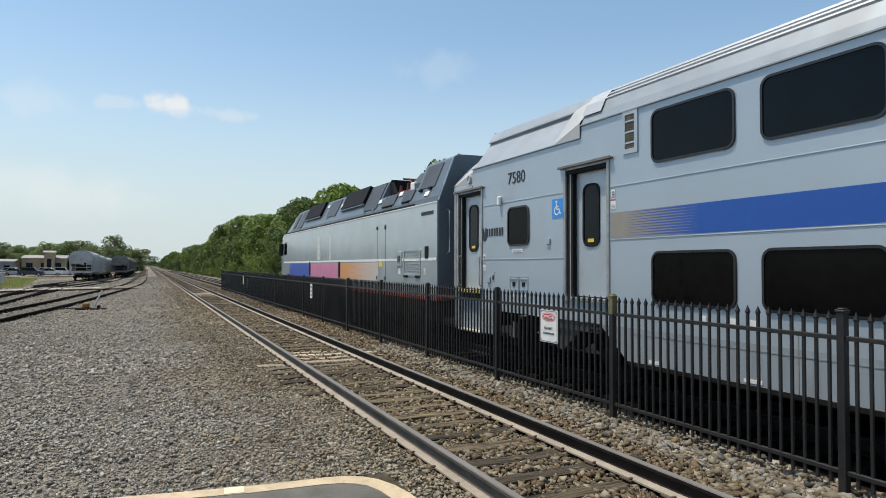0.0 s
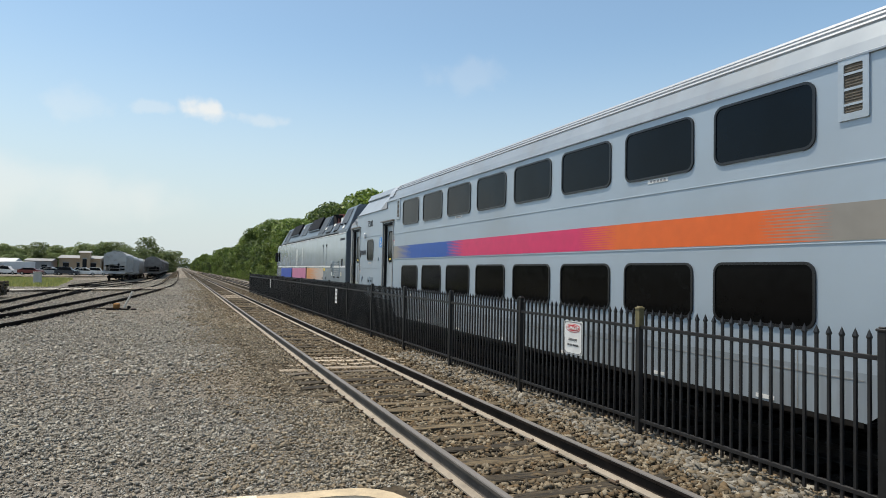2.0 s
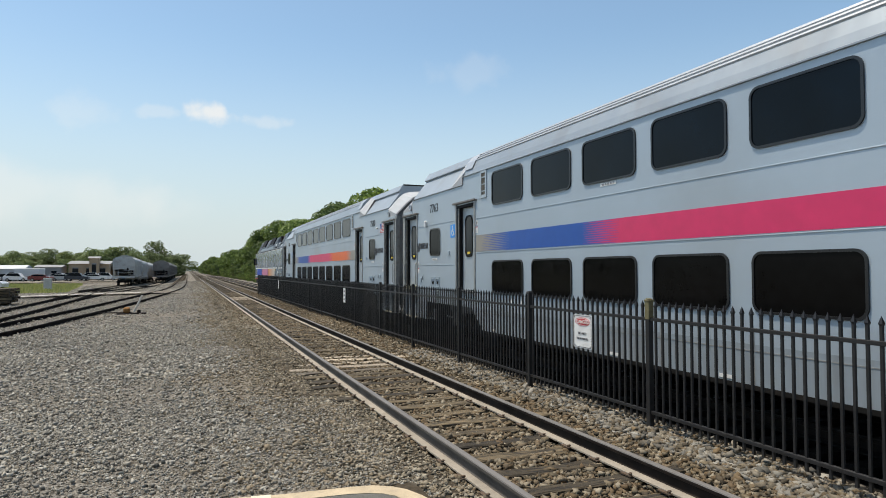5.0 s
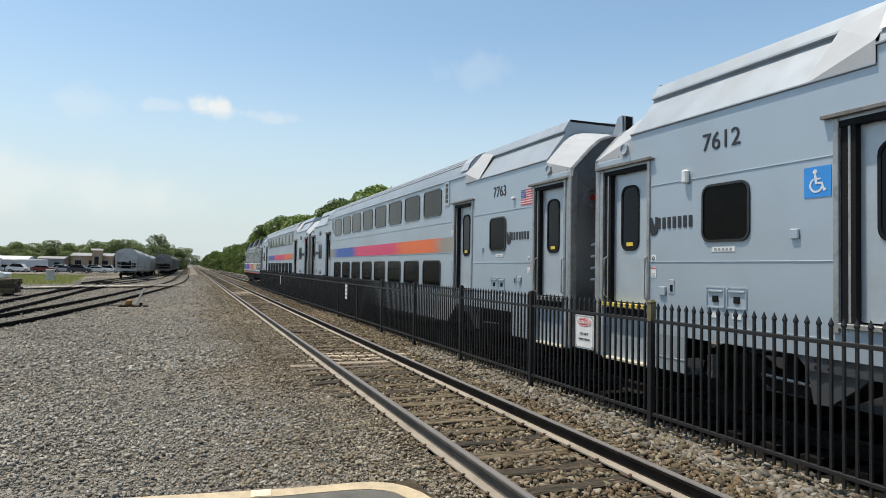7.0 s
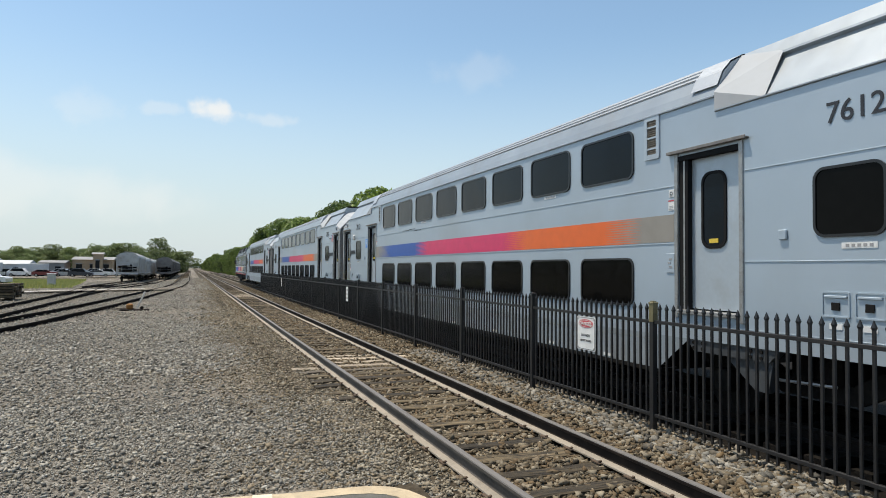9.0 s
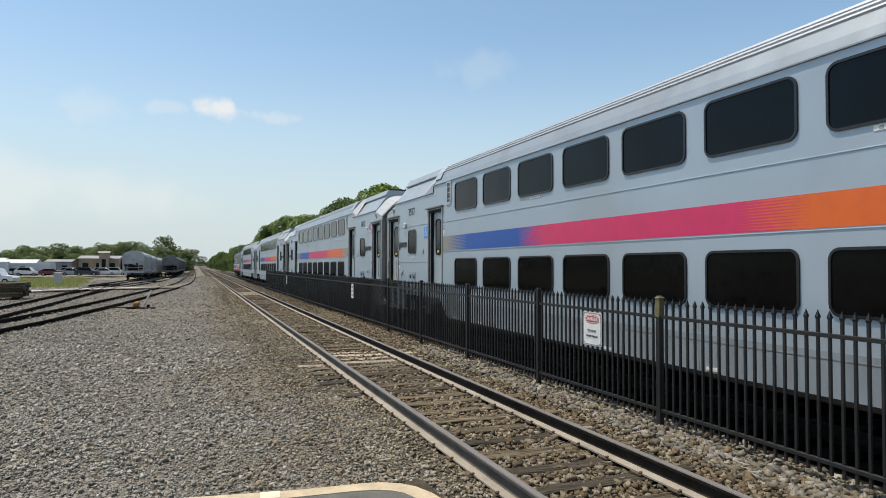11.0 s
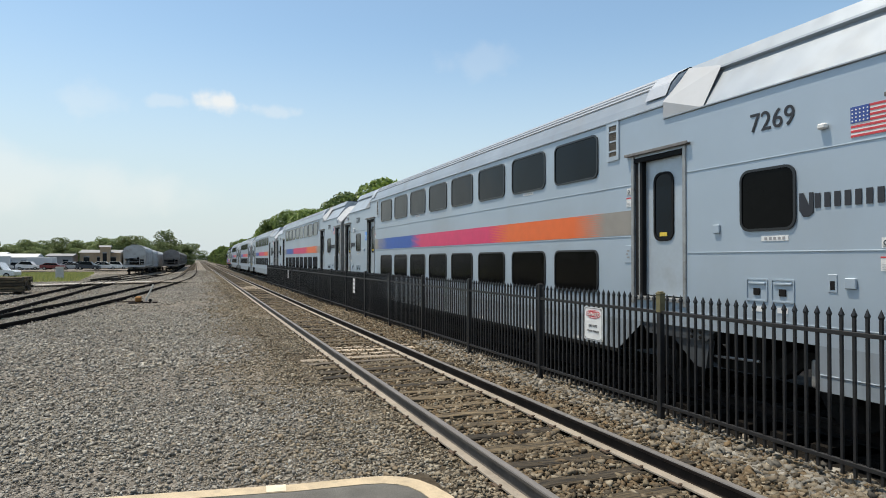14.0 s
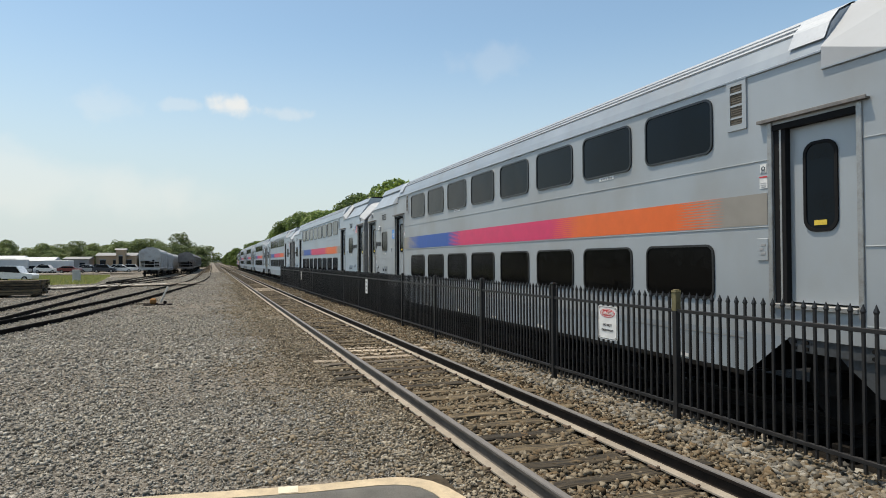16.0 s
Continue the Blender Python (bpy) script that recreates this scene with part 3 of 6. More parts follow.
def smooth(pts, n=6):
    """Points along a soft curve through the given ones."""
    p = [Vector(q) for q in pts]
    p = [2 * p[0] - p[1]] + p + [2 * p[-1] - p[-2]]
    out = []
    for a, b, c, d in zip(p, p[1:], p[2:], p[3:]):
        for k in range(n):
            t = k / n
            out.append(tuple(0.5 * (2 * b + (c - a) * t + (2 * a - 5 * b + 4 * c - d) * t * t + (3 * b - a - 3 * c + d) * t ** 3)))
    return out + [tuple(p[-2])]


def tie_mesh(seed):
    rnd = random.Random(seed)
    bm = bmesh.new()
    n = 5
    rows = []
    for i in range(n + 1):
        x = -1.3 + 2.6 * i / n + rnd.uniform(-0.02, 0.02)
        w, h = 0.112 + rnd.uniform(-0.024, 0.012), rnd.uniform(-0.028, 0.004)
        rows.append([bm.verts.new(q) for q in ((x, -w, -0.15), (x, -w, h - 0.012), (x, -w + 0.02, h), (x, w - 0.02, h + rnd.uniform(-0.006, 0.004)), (x, w, h - 0.014), (x, w, -0.15))])
    for a, b in zip(rows, rows[1:]):
        for k in range(5):
            bm.faces.new((a[k], a[k + 1], b[k + 1], b[k]))
    bm.faces.new(rows[0]); bm.faces.new(rows[-1][::-1])
    bmesh.ops.recalc_face_normals(bm, faces=bm.faces)
    return bm


def stones(name, mat, n, area, size, zfun, seed, flat=0.65, keep=None, label=""):
    """Loose stones strewn over an area, all in one mesh."""
    g = np.random.default_rng(seed)
    x0, x1, y0, y1 = area
    x, y = g.uniform(x0, x1, n), y0 + (y1 - y0) * g.uniform(0, 1, n) ** 1.5
    if keep is not None:
        k = keep(x, y, g)
        x, y = x[k], y[k]
    n = len(x)
    c3 = [(math.cos(q), math.sin(q)) for q in (0.3, 2.3, 4.6)]
    base = np.array([[a * 1.15, b * 1.15, -0.75] for a, b in c3] + [[a * 0.95, b * 0.95, 0.75] for a, b in c3], float)
    v = base[None] * g.uniform(0.6, 1.15, (n, 6, 1)) + g.normal(0, 0.24, (n, 6, 3))
    s = (size[0] + (size[1] - size[0]) * g.uniform(0, 1, (n, 1)) ** 1.4 * 1.25) * g.uniform(0.55, 1.45, (n, 3))
    s *= np.array([1.3, 0.82, flat])
    v *= (s / 2)[:, None]
    a, t = g.uniform(0, 6.28, n), g.normal(0, 0.45, n)
    ca, sa, ct, st = np.cos(a), np.sin(a), np.cos(t), np.sin(t)
    yy, zz = ct[:, None] * v[:, :, 1] - st[:, None] * v[:, :, 2], st[:, None] * v[:, :, 1] + ct[:, None] * v[:, :, 2]
    xx = v[:, :, 0]
    v = np.stack([ca[:, None] * xx - sa[:, None] * yy, sa[:, None] * xx + ca[:, None] * yy, zz], -1)
    z = zfun(x, y) - dip(x, y) + s[:, 2] * g.uniform(0.08, 0.58, n)
    v += np.stack([x, y, z], -1)[:, None]
    tris = np.array([[2, 1, 0], [3, 4, 5], [0, 1, 4], [0, 4, 3], [1, 2, 5], [1, 5, 4], [2, 0, 3], [2, 3, 5]])
    idx = (np.arange(n)[:, None, None] * 6 + tris[None]).reshape(-1)
    me = bpy.data.meshes.new(name)
    me.vertices.add(n * 6)
    me.vertices.foreach_set("co", v.reshape(-1).astype(np.float32))
    me.loops.add(len(idx))
    me.loops.foreach_set("vertex_index", idx.astype(np.int32))
    me.polygons.add(n * 8)
    me.polygons.foreach_set("loop_start", (np.arange(n * 8) * 3).astype(np.int32))
    me.update(calc_edges=True)
    me.materials.append(mat)
    return tagged(new(name, me), label, "gravel", kind="stuff")


def platform_edge():
    """The asphalt corner with a painted kerb at the photographer's feet."""
    edge = [(-3.2, 6.42), (-0.07, 5.93), (0.84, 5.78), (1.45, 5.74), (1.65, 5.71), (1.8, 5.62), (1.9, 5.5), (1.98, 5.3), (2.03, 5.05), (2.05, 2.0), (2.05, -4.0)]
    inner = [(-3.2, 6.25), (-0.07, 5.76), (0.82, 5.61), (1.4, 5.57), (1.57, 5.53), (1.68, 5.47), (1.76, 5.38), (1.82, 5.22), (1.85, 5.0), (1.86, 2.0), (1.86, -4.0)]
    n = len(edge)
    top, low = -0.115, -0.3
    v = [(x, y, top - 0.006) for x, y in inner] + [(-3.2, -4.0, top - 0.006)]
    slab_ob = raw("asphalt_apron", v + [(x, y, low) for x, y, _ in v], [tuple(range(n + 1))[::-1]] + [(i, i + 1, n + 2 + i, n + 1 + i) for i in range(n)], M_ASPHALT)
    tagged(slab_ob, "worn dark asphalt apron with a cream painted edge", "pavement", kind="structure")
    for i in range(n - 1):
        q = [(*edge[i], top), (*edge[i + 1], top), (*inner[i + 1], top), (*inner[i], top)]
        f = [(0, 1, 2, 3)[::-1], (4, 5, 6, 7), (0, 4, 5, 1), (1, 5, 6, 2), (2, 6, 7, 3), (3, 7, 4, 0)]
        o = raw("kerb_stretch", q + [(x, y, low) for x, y, _ in q], f, M_KERB, slab_ob)
    p = [(0.62, 5.815), (0.78, 5.79), (0.765, 5.63), (0.605, 5.655)]
    raw("paint_patch", [(x, y, top + 0.004) for x, y in p], [(3, 2, 1, 0)], M_KERBPALE, slab_ob, "paler patch of kerb paint")


# Near-black sheet standing for the train's shade on the ground.
def shaded_bed():
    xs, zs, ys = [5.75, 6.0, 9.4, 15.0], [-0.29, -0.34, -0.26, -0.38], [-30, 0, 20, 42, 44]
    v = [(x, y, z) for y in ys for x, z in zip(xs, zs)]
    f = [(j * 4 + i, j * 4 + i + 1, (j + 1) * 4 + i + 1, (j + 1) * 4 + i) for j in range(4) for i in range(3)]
    return tagged(raw("track_bed", v, f, M_SHADEBED), "ballast under the second track, coloured dark as train shade", "track bed", kind="structure")


ground()
bed()
shaded_bed()
# The near rail's web is a paler grey than the far one's.
track1 = track([(TRACK, y) for y in (-30, 0, 30, 120, 1500)], "near running track with worn timber sleepers in brown ballast", web=(M_RAILGREY, M_RAIL))
# Rails here are black for the shade under the coaches.
track2 = track([(TRACK2, y) for y in (-30, 0, 30, 44)], "second running track under the passing train, coloured dark for its shade", 0.0, M_UNDER, M_UNDER)
track2_far = track([(TRACK2, y) for y in (44, 120, 1500)], "second running track in pale ballast beyond the fence")
YARD = [(-8.8, 8), (-5.7, 22.8), (-5.0, 27.7), (-4.0, 36), (-2.95, 48), (-2.2, 57), (-1.6, 66), (-1.15, 78), (-0.9, 98), (-0.9, 130), (-0.95, 230), (-0.95, 420)]
YARD3 = [(-7.3, 43), (-7.1, 52), (-6.6, 64), (-6.0, 78), (-5.4, 98), (-5.2, 125), (-5.2, 420)]
YARD2 = [(-7.7, 8), (-7.35, 27), (-7.25, 42), (-7.5, 52), (-8.5, 78), (-9.15, 100), (-9.15, 420)]
yard1 = track(smooth(YARD), "rusty yard siding curving across the gravel", -0.02, M_YARDRAIL, M_YARDRAIL, (M_YARDRAIL, M_YARDRAIL))
yard3 = track(smooth(YARD3), "rusty yard siding diverging to the second row of wagons", -0.03, M_YARDRAIL, M_YARDRAIL, (M_YARDRAIL, M_YARDRAIL))
yard2 = track(smooth(YARD2), "rusty yard siding leading to the parked hopper wagons", -0.03, M_YARDRAIL, M_YARDRAIL, (M_YARDRAIL, M_YARDRAIL))
platform_edge()


# ---- the fence ----
def fence():
    f = empty("picket_fence", pose(FENCE, 3.61, 0))
    tagged(f, "black steel picket fence with spear tops between the tracks", "fence")
    pitch, n0, n1 = 3.01, -2, 17

    def picket(bm, y, d=0.0125):
        box(bm, -d, d, y - d, y + d, -0.08, 1.335)
        lo = [bm.verts.new(q) for q in ((-d * 1.5, y - d * 1.5, 1.345), (d * 1.5, y - d * 1.5, 1.345), (d * 1.5, y + d * 1.5, 1.345), (-d * 1.5, y + d * 1.5, 1.345))]
        hi, tail = bm.verts.new((0, y, 1.415)), [bm.verts.new(q) for q in ((-d, y - d, 1.325), (d, y - d, 1.325), (d, y + d, 1.325), (-d, y + d, 1.325))]
        for k in range(4):
            bm.faces.new((lo[k], lo[(k + 1) % 4], hi))
            bm.faces.new((tail[k], tail[(k + 1) % 4], lo[(k + 1) % 4], lo[k]))
        return bm

    first = part("picket", picket(bmesh.new(), 0), M_FENCE)
    far = bmesh.new()
    used = False
    post0 = rail0 = None
    for i in range(n0, n1 + 1):
        y = i * pitch
        if post0 is None:
            bm = box(bmesh.new(), -0.035, 0.035, -0.035, 0.035, -0.35, 1.40, 0.004)
            post0 = part("post", bm, M_FENCE, f)
            post0.location = (0, y, 0)
            bm = box(bmesh.new(), -0.045, 0.045, -0.045, 0.045, 1.40, 1.425, 0.006)
            box(bm, -0.03, 0.03, -0.03, 0.03, 1.425, 1.44, 0.006)
            cap0 = part("post_cap", bm, M_FENCE, post0)
            post = post0
        else:
            post = share(post0, "post", pose(0, y, 0), f)
            share(cap0, "post_cap", pose(0, 0, 0), post)
        if i == 1:
            # Brass cap; the olive band below it paints the post top's highlight.
            post.children[0].data = cap0.data.copy(); post.children[0].data.materials[0] = M_BRASS
            part("post_sleeve", abox(-0.038, 0.038, -0.038, 0.038, 1.18, 1.4), M_BRASS, post, "olive band painted as the highlight on the post top")
        if i == n1:
            break
        if rail0 is None:
            rail0 = part("rail", abox(-0.02, 0.02, 0.036, pitch - 0.036, -0.02, 0.02, 0.003), M_FENCE, f)
            rail0.location = (0, y, 1.18)
        else:
            share(rail0, "rail", pose(0, y, 1.18), f)
        share(rail0, "rail", pose(0, y, 0.03), f)
        for k in range(1, 25):
            yy = y + pitch * k / 25
            if i < n0 + 12:
                if not used:
                    first.parent, first.matrix_basis, used = f, pose(0, yy, 0), True
                else:
                    share(first, "picket", pose(0, yy, 0), f)
            else:
                picket(far, yy)
    tagged(part("picket_run", far, M_FENCE, f), kind="stuff")
    return f


def text_at(x, u, z):
    """Letters on a face that looks towards -x, read from that side."""
    return Matrix(((0, 0, -1, x), (-1, 0, 0, -u), (0, 1, 0, z), (0, 0, 0, 1)))


def danger_sign(y, z, w, h):
    s = empty("danger_sign", pose(FENCE - 0.05, y, z))
    tagged(s, "white and red danger sign screwed to the fence", "sign")
    part("plate", slab(bmesh.new(), outline(-w / 2, w / 2, -h / 2, h / 2, 0.03), -0.004, 0.004), M_WHITE, s)
    part("border", ring(bmesh.new(), outline(-w / 2 + 0.012, w / 2 - 0.012, -h / 2 + 0.012, h / 2 - 0.012, 0.025), outline(-w / 2 + 0.018, w / 2 - 0.018, -h / 2 + 0.018, h / 2 - 0.018, 0.022), -0.007, -0.003), M_INK, s)
    a = np.arange(28) * 2 * math.pi / 28
    part("red_oval", slab(bmesh.new(), [(0.17 * w / 0.44 * math.cos(t), 0.14 + 0.062 * math.sin(t)) for t in a], -0.008, -0.003), M_REDPRINT, s, "red oval")
    part("oval_rim", ring(bmesh.new(), [(0.158 * w / 0.44 * math.cos(t), 0.14 + 0.052 * math.sin(t)) for t in a], [(0.152 * w / 0.44 * math.cos(t), 0.14 + 0.046 * math.sin(t)) for t in a], -0.010, -0.007), M_WHITE, s)
    lettering("warning_word", "DANGER", 0.072, text_at(-0.011, 0, 0.138), M_WHITE, s)
    lettering("warning_text", "DO NOT", 0.052, text_at(-0.009, 0, -0.03), M_INK, s)
    lettering("warning_text", "CROSS TRACKS", 0.04, text_at(-0.009, 0, -0.105), M_INK, s)
    for dy in (-0.9, 0.9):
        for dz in (-0.9, 0.9):
            part("bolt", disc(bmesh.new(), dy * w / 2 * 0.92, dz * h / 2 * 0.95, 0.008, -0.012, 0, 8), M_FRAME, s)
    return s


def small_sign(y, z, w, h):
    s = empty("notice_sign", pose(FENCE - 0.05, y, z))
    tagged(s, "small white notice with dark print on the fence", "sign", "notices along the fence")
    part("plate", slab(bmesh.new(), outline(-w / 2, w / 2, -h / 2, h / 2, 0.02), -0.004, 0.004), M_WHITE, s)
    for k in range(3):
        zz = h * (0.28 - 0.28 * k)
        part("print_bar", abox(-0.008, -0.004, -w * 0.33, w * 0.33, zz - h * 0.06, zz + h * 0.06), M_PALEBAR, s)
    return s


fence()
danger_sign(8.0, 0.905, 0.46, 0.48)
small_sign(23.2, 0.88, 0.32, 0.52)
small_sign(41.5, 0.9, 0.32, 0.5)


# ---- the train ----
LEN, PITCH = 25.28, 26.02
DOORS = [(0.2, 1.23), (4.12, 5.13), (20.13, 21.15), (24.05, 25.07)]
WALL_TOP = 3.72


def wall(s):
    bm = bmesh.new()
    x = s * 1.52
    us = sorted({0, LEN, 0.85, 4.5, 20.78, 24.43, 2.03, 5.55, 19.72, 23.12, *[e for d in DOORS for e in d]})
    zs = [0.47, 0.94, 1.24, 1.31, 3.33, 3.42, WALL_TOP, 3.79, 3.98]
    cell = {}

    def v(u, z, dx=0.0):
        k = (u, z, dx)
        if k not in cell:
            cell[k] = bm.verts.new((x - s * dx, -u, z))
        return cell[k]

    for u0, u1 in zip(us, us[1:]):
        for z0, z1 in zip(zs, zs[1:]):
            um, zm = (u0 + u1) / 2, (z0 + z1) / 2
            if any(a < um < b for a, b in DOORS) and 1.31 < zm < 3.33:
                continue
            if zm > 3.42 and not (0.85 < um < 24.43) or zm > 3.79 and not (4.5 < um < 20.78):
                continue
            if zm < 0.94 and (2.03 < um < 5.55 or 19.72 < um < 23.12):
                continue
            if zm < 1.24 and any(a < um < b for a, b in (DOORS[0], DOORS[3])):
                continue
            bm.faces.new((v(u0, z0), v(u1, z0), v(u1, z1), v(u0, z1)))
    for a, b in DOORS:
        c = [(a, 1.31), (b, 1.31), (b, 3.33), (a, 3.33)]
        for (ua, za), (ub, zb) in zip(c, c[1:] + c[:1]):
            bm.faces.new((v(ua, za), v(ub, zb), v(ub, zb, 0.15), v(ua, za, 0.15)))
    # recessed step wells below the end doors
    for a, b in (DOORS[0], DOORS[3]):
        c = [(a, 0.47), (a, 0.94), (a, 1.24), (b, 1.24), (b, 0.94), (b, 0.47)]
        for (ua, za), (ub, zb) in zip(c, c[1:]):
            bm.faces.new((v(ua, za), v(ub, zb), v(ub, zb, 0.09), v(ua, za, 0.09)))
        bm.faces.new([v(ua, za, 0.09) for ua, za in c])
    # turned-in lower edges
    for u0, u1, z in ((0, 2.03, 0.47), (5.55, 19.72, 0.47), (23.12, LEN, 0.47), (2.03, 5.55, 0.94), (19.72, 23.12, 0.94)):
        q = [bm.verts.new((x - s * d, -u, z)) for u, d in ((u0, 0), (u1, 0), (u1, 0.35), (u0, 0.35))]
        bm.faces.new(q)
    # slanted gussets beside the bogies
    for u0, u1 in ((5.55, 4.95), (19.72, 20.32)):
        bm.faces.new([bm.verts.new((x, -u, z)) for u, z in ((u0, 0.47), (u0, 0.94), (u1, 0.94))])
    bmesh.ops.remove_doubles(bm, verts=bm.verts[:], dist=0.0005)
    bmesh.ops.recalc_face_normals(bm, faces=bm.faces)
    # Faces below z 0.95 take the darker skirt material.
    for f in bm.faces:
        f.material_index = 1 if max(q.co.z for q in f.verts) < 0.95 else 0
    return bm


def loft(stations, cap=True):
    """Half profiles (out, up) mirrored and joined from station to station."""
    bm = bmesh.new()
    rings = []
    for u, prof in stations:
        full = [(-a, z) for a, z in prof] + [(a, z) for a, z in prof[::-1] if a > 0]
        rings.append([bm.verts.new((a, -u, z)) for a, z in full])
    for a, b in zip(rings, rings[1:]):
        for k in range(len(a) - 1):
            bm.faces.new((a[k], a[k + 1], b[k + 1], b[k]))
    if cap:
        bm.faces.new(rings[0]); bm.faces.new(rings[-1][::-1])
    bmesh.ops.recalc_face_normals(bm, faces=bm.faces)
    return bm


P_MID = [(1.51, 3.72), (1.51, 3.98), (1.545, 3.985), (1.545, 4.005), (1.50, 4.025), (1.46, 4.14), (1.38, 4.32), (1.25, 4.46), (1.05, 4.565), (0.6, 4.65), (0, 4.68)]
P_RAISED = [(1.51, 3.72), (1.51, 3.79), (1.545, 3.80), (1.545, 3.815), (1.50, 3.825), (1.13, 4.31), (1.10, 4.36), (1.15, 4.38), (1.14, 4.41), (1.02, 4.59), (0, 4.63)]
P_END0 = [(1.52, 3.42), (1.52, 3.48), (1.52, 3.55), (1.33, 3.75), (1.15, 3.93), (0.98, 4.07), (0.86, 4.12), (0.72, 4.16), (0.5, 4.18), (0.25, 4.19), (0, 4.19)]
P_END1 = [(1.52, 3.42), (1.52, 3.6), (1.52, 3.76), (1.34, 3.97), (1.18, 4.15), (1.05, 4.28), (0.94, 4.34), (0.78, 4.38), (0.5, 4.40), (0.25, 4.41), (0, 4.41)]


def door(parent, u0, u1, flip, outer):
    """A sliding door set back in its opening."""
    x = -1.52
    d = part("door", slab(bmesh.new(), outline(-u1 + 0.03, -u0 - 0.16, 1.33, 3.31, 0.02), x + 0.085, x + 0.13), M_DOOR, parent)
    c = -(u0 + u1) / 2 - 0.03
    w = 0.175
    part("pane", slab(bmesh.new(), outline(c - w, c + w, 2.13, 3.05, 0.12), x + 0.078, x + 0.09), M_GLASS, d)
    part("gasket", ring(bmesh.new(), outline(c - w - 0.03, c + w + 0.03, 2.10, 3.08, 0.14), outline(c - w + 0.005, c + w - 0.005, 2.135, 3.045, 0.115), x + 0.068, x + 0.09), M_RUBBER, d)
    part("sticker", abox(x + 0.07, x + 0.077, c - 0.075, c + 0.075, 2.17, 2.225), M_YELLOW, d, "yellow warning sticker")
    # surround: dark front jamb, steel trims, rain gutter, sill
    part("jamb", abox(x + 0.01, x + 0.14, -u0 - 0.16, -u0 - 0.005, 1.315, 3.32), M_RUBBER, parent, "black rubber door jamb")
    part("jamb_channel", abox(x + 0.005, x + 0.06, -u0 - 0.11, -u0 - 0.085, 1.315, 3.3), M_FRAME, parent)
    for uu in (u0 - 0.06, u1):
        part("door_trim", abox(x - 0.022, x + 0.01, -uu - 0.06, -uu, 1.2, 3.37, 0.006), M_FRAME, parent)
    part("door_head", abox(x - 0.01, x + 0.12, -u1, -u0, 3.27, 3.335), M_RUBBER, parent)
    bm = bmesh.new()
    box(bm, x - 0.06, x + 0.01, -u1 - 0.14, -u0 + 0.17, 3.375, 3.395, 0.004)
    box(bm, x - 0.065, x - 0.05, -u1 - 0.14, -u0 + 0.17, 3.37, 3.412, 0.004)
    part("rain_gutter", bm, M_GUTTER, parent)
    part("sill", abox(x - 0.035, x + 0.14, -u1, -u0, 1.255, 1.31, 0.006), M_SILL if outer and not flip else M_FRAME, parent, "worn yellow door sill" if outer and not flip else "")
    if outer:
        part("step_edge", abox(x - 0.012, x + 0.25, -u1, -u0, 0.44, 0.478, 0.006), M_STEP, parent, "worn cream step edge")
        for uu in (u0 + 0.1, u1 + 0.02):
            yy = -uu
            part("grab_rail", tube(bmesh.new(), [(x + 0.0, yy, 1.38), (x - 0.06, yy, 1.42), (x - 0.06, yy, 1.98), (x + 0.0, yy, 2.02)], 0.014), M_FRAME, parent, "bent steel grab rail")


def window(parent, s, u0, u1, z0, z1, mat):
    x = s * 1.52
    p = part("window", ring(bmesh.new(), outline(-u1 - 0.022, -u0 + 0.022, z0 - 0.022, z1 + 0.022, 0.13), outline(-u1 + 0.008, -u0 - 0.008, z0 + 0.008, z1 - 0.008, 0.10), x + s * 0.02, x - s * 0.01), M_GASKET, parent)
    part("pane", slab(bmesh.new(), outline(-u1, -u0, z0, z1, 0.11), x + s * 0.008, x - s * 0.01), mat, p)
    return p


def vent(parent, u0, u1, z0, z1):
    x = -1.52
    part("vent_frame", ring(bmesh.new(), outline(-u1, -u0, z0, z1, 0.01, 1), outline(-u1 + 0.06, -u0 - 0.06, z0 + 0.07, z1 - 0.06, 0.01, 1), x - 0.02, x + 0.005), M_DOOR, parent)
    part("vent_back", abox(x - 0.004, x + 0.004, -u1 + 0.05, -u0 - 0.05, z0 + 0.05, z1 - 0.05), M_VENTMESH, parent)
    for k in range(16):
        z = z0 + 0.09 + (z1 - z0 - 0.18) * k / 15
        part("louvre", abox(x - 0.012, x - 0.004, -u1 + 0.065, -u0 - 0.065, z - 0.008, z + 0.002), M_VENTMESH, parent)
    for k in (1, 2, 3):
        z = z0 + (z1 - z0) * k / 4
        part("vent_bar", abox(x - 0.018, x - 0.003, -u1 + 0.06, -u0 - 0.06, z - 0.012, z + 0.012), M_DOOR, parent)


def notice(parent, u, z, w=0.09, h=0.12, red=False):
    x = -1.52
    p = part("notice", abox(x - 0.006, x, -u - w / 2, -u + w / 2, z - h / 2, z + h / 2), M_WHITE, parent, "white safety sticker")
    if red:
        part("notice_band", abox(x - 0.009, x - 0.006, -u - w / 2, -u + w / 2, z + h * 0.38, z + h / 2), M_REDPRINT, p)
    else:
        part("notice_mark", ring(bmesh.new(), [(-u + w * 0.3 * math.cos(t), z + w * 0.3 * math.sin(t)) for t in np.arange(12) * math.pi / 6], [(-u + w * 0.2 * math.cos(t), z + w * 0.2 * math.sin(t)) for t in np.arange(12) * math.pi / 6], x - 0.009, x - 0.005), M_INK, p)
    for k in range(3):
        part("print_bar", abox(x - 0.009, x - 0.006, -u - w * 0.35, -u + w * 0.35, z - h * (0.05 + 0.15 * k) - 0.004, z - h * (0.05 + 0.15 * k)), M_PALEBAR, p)


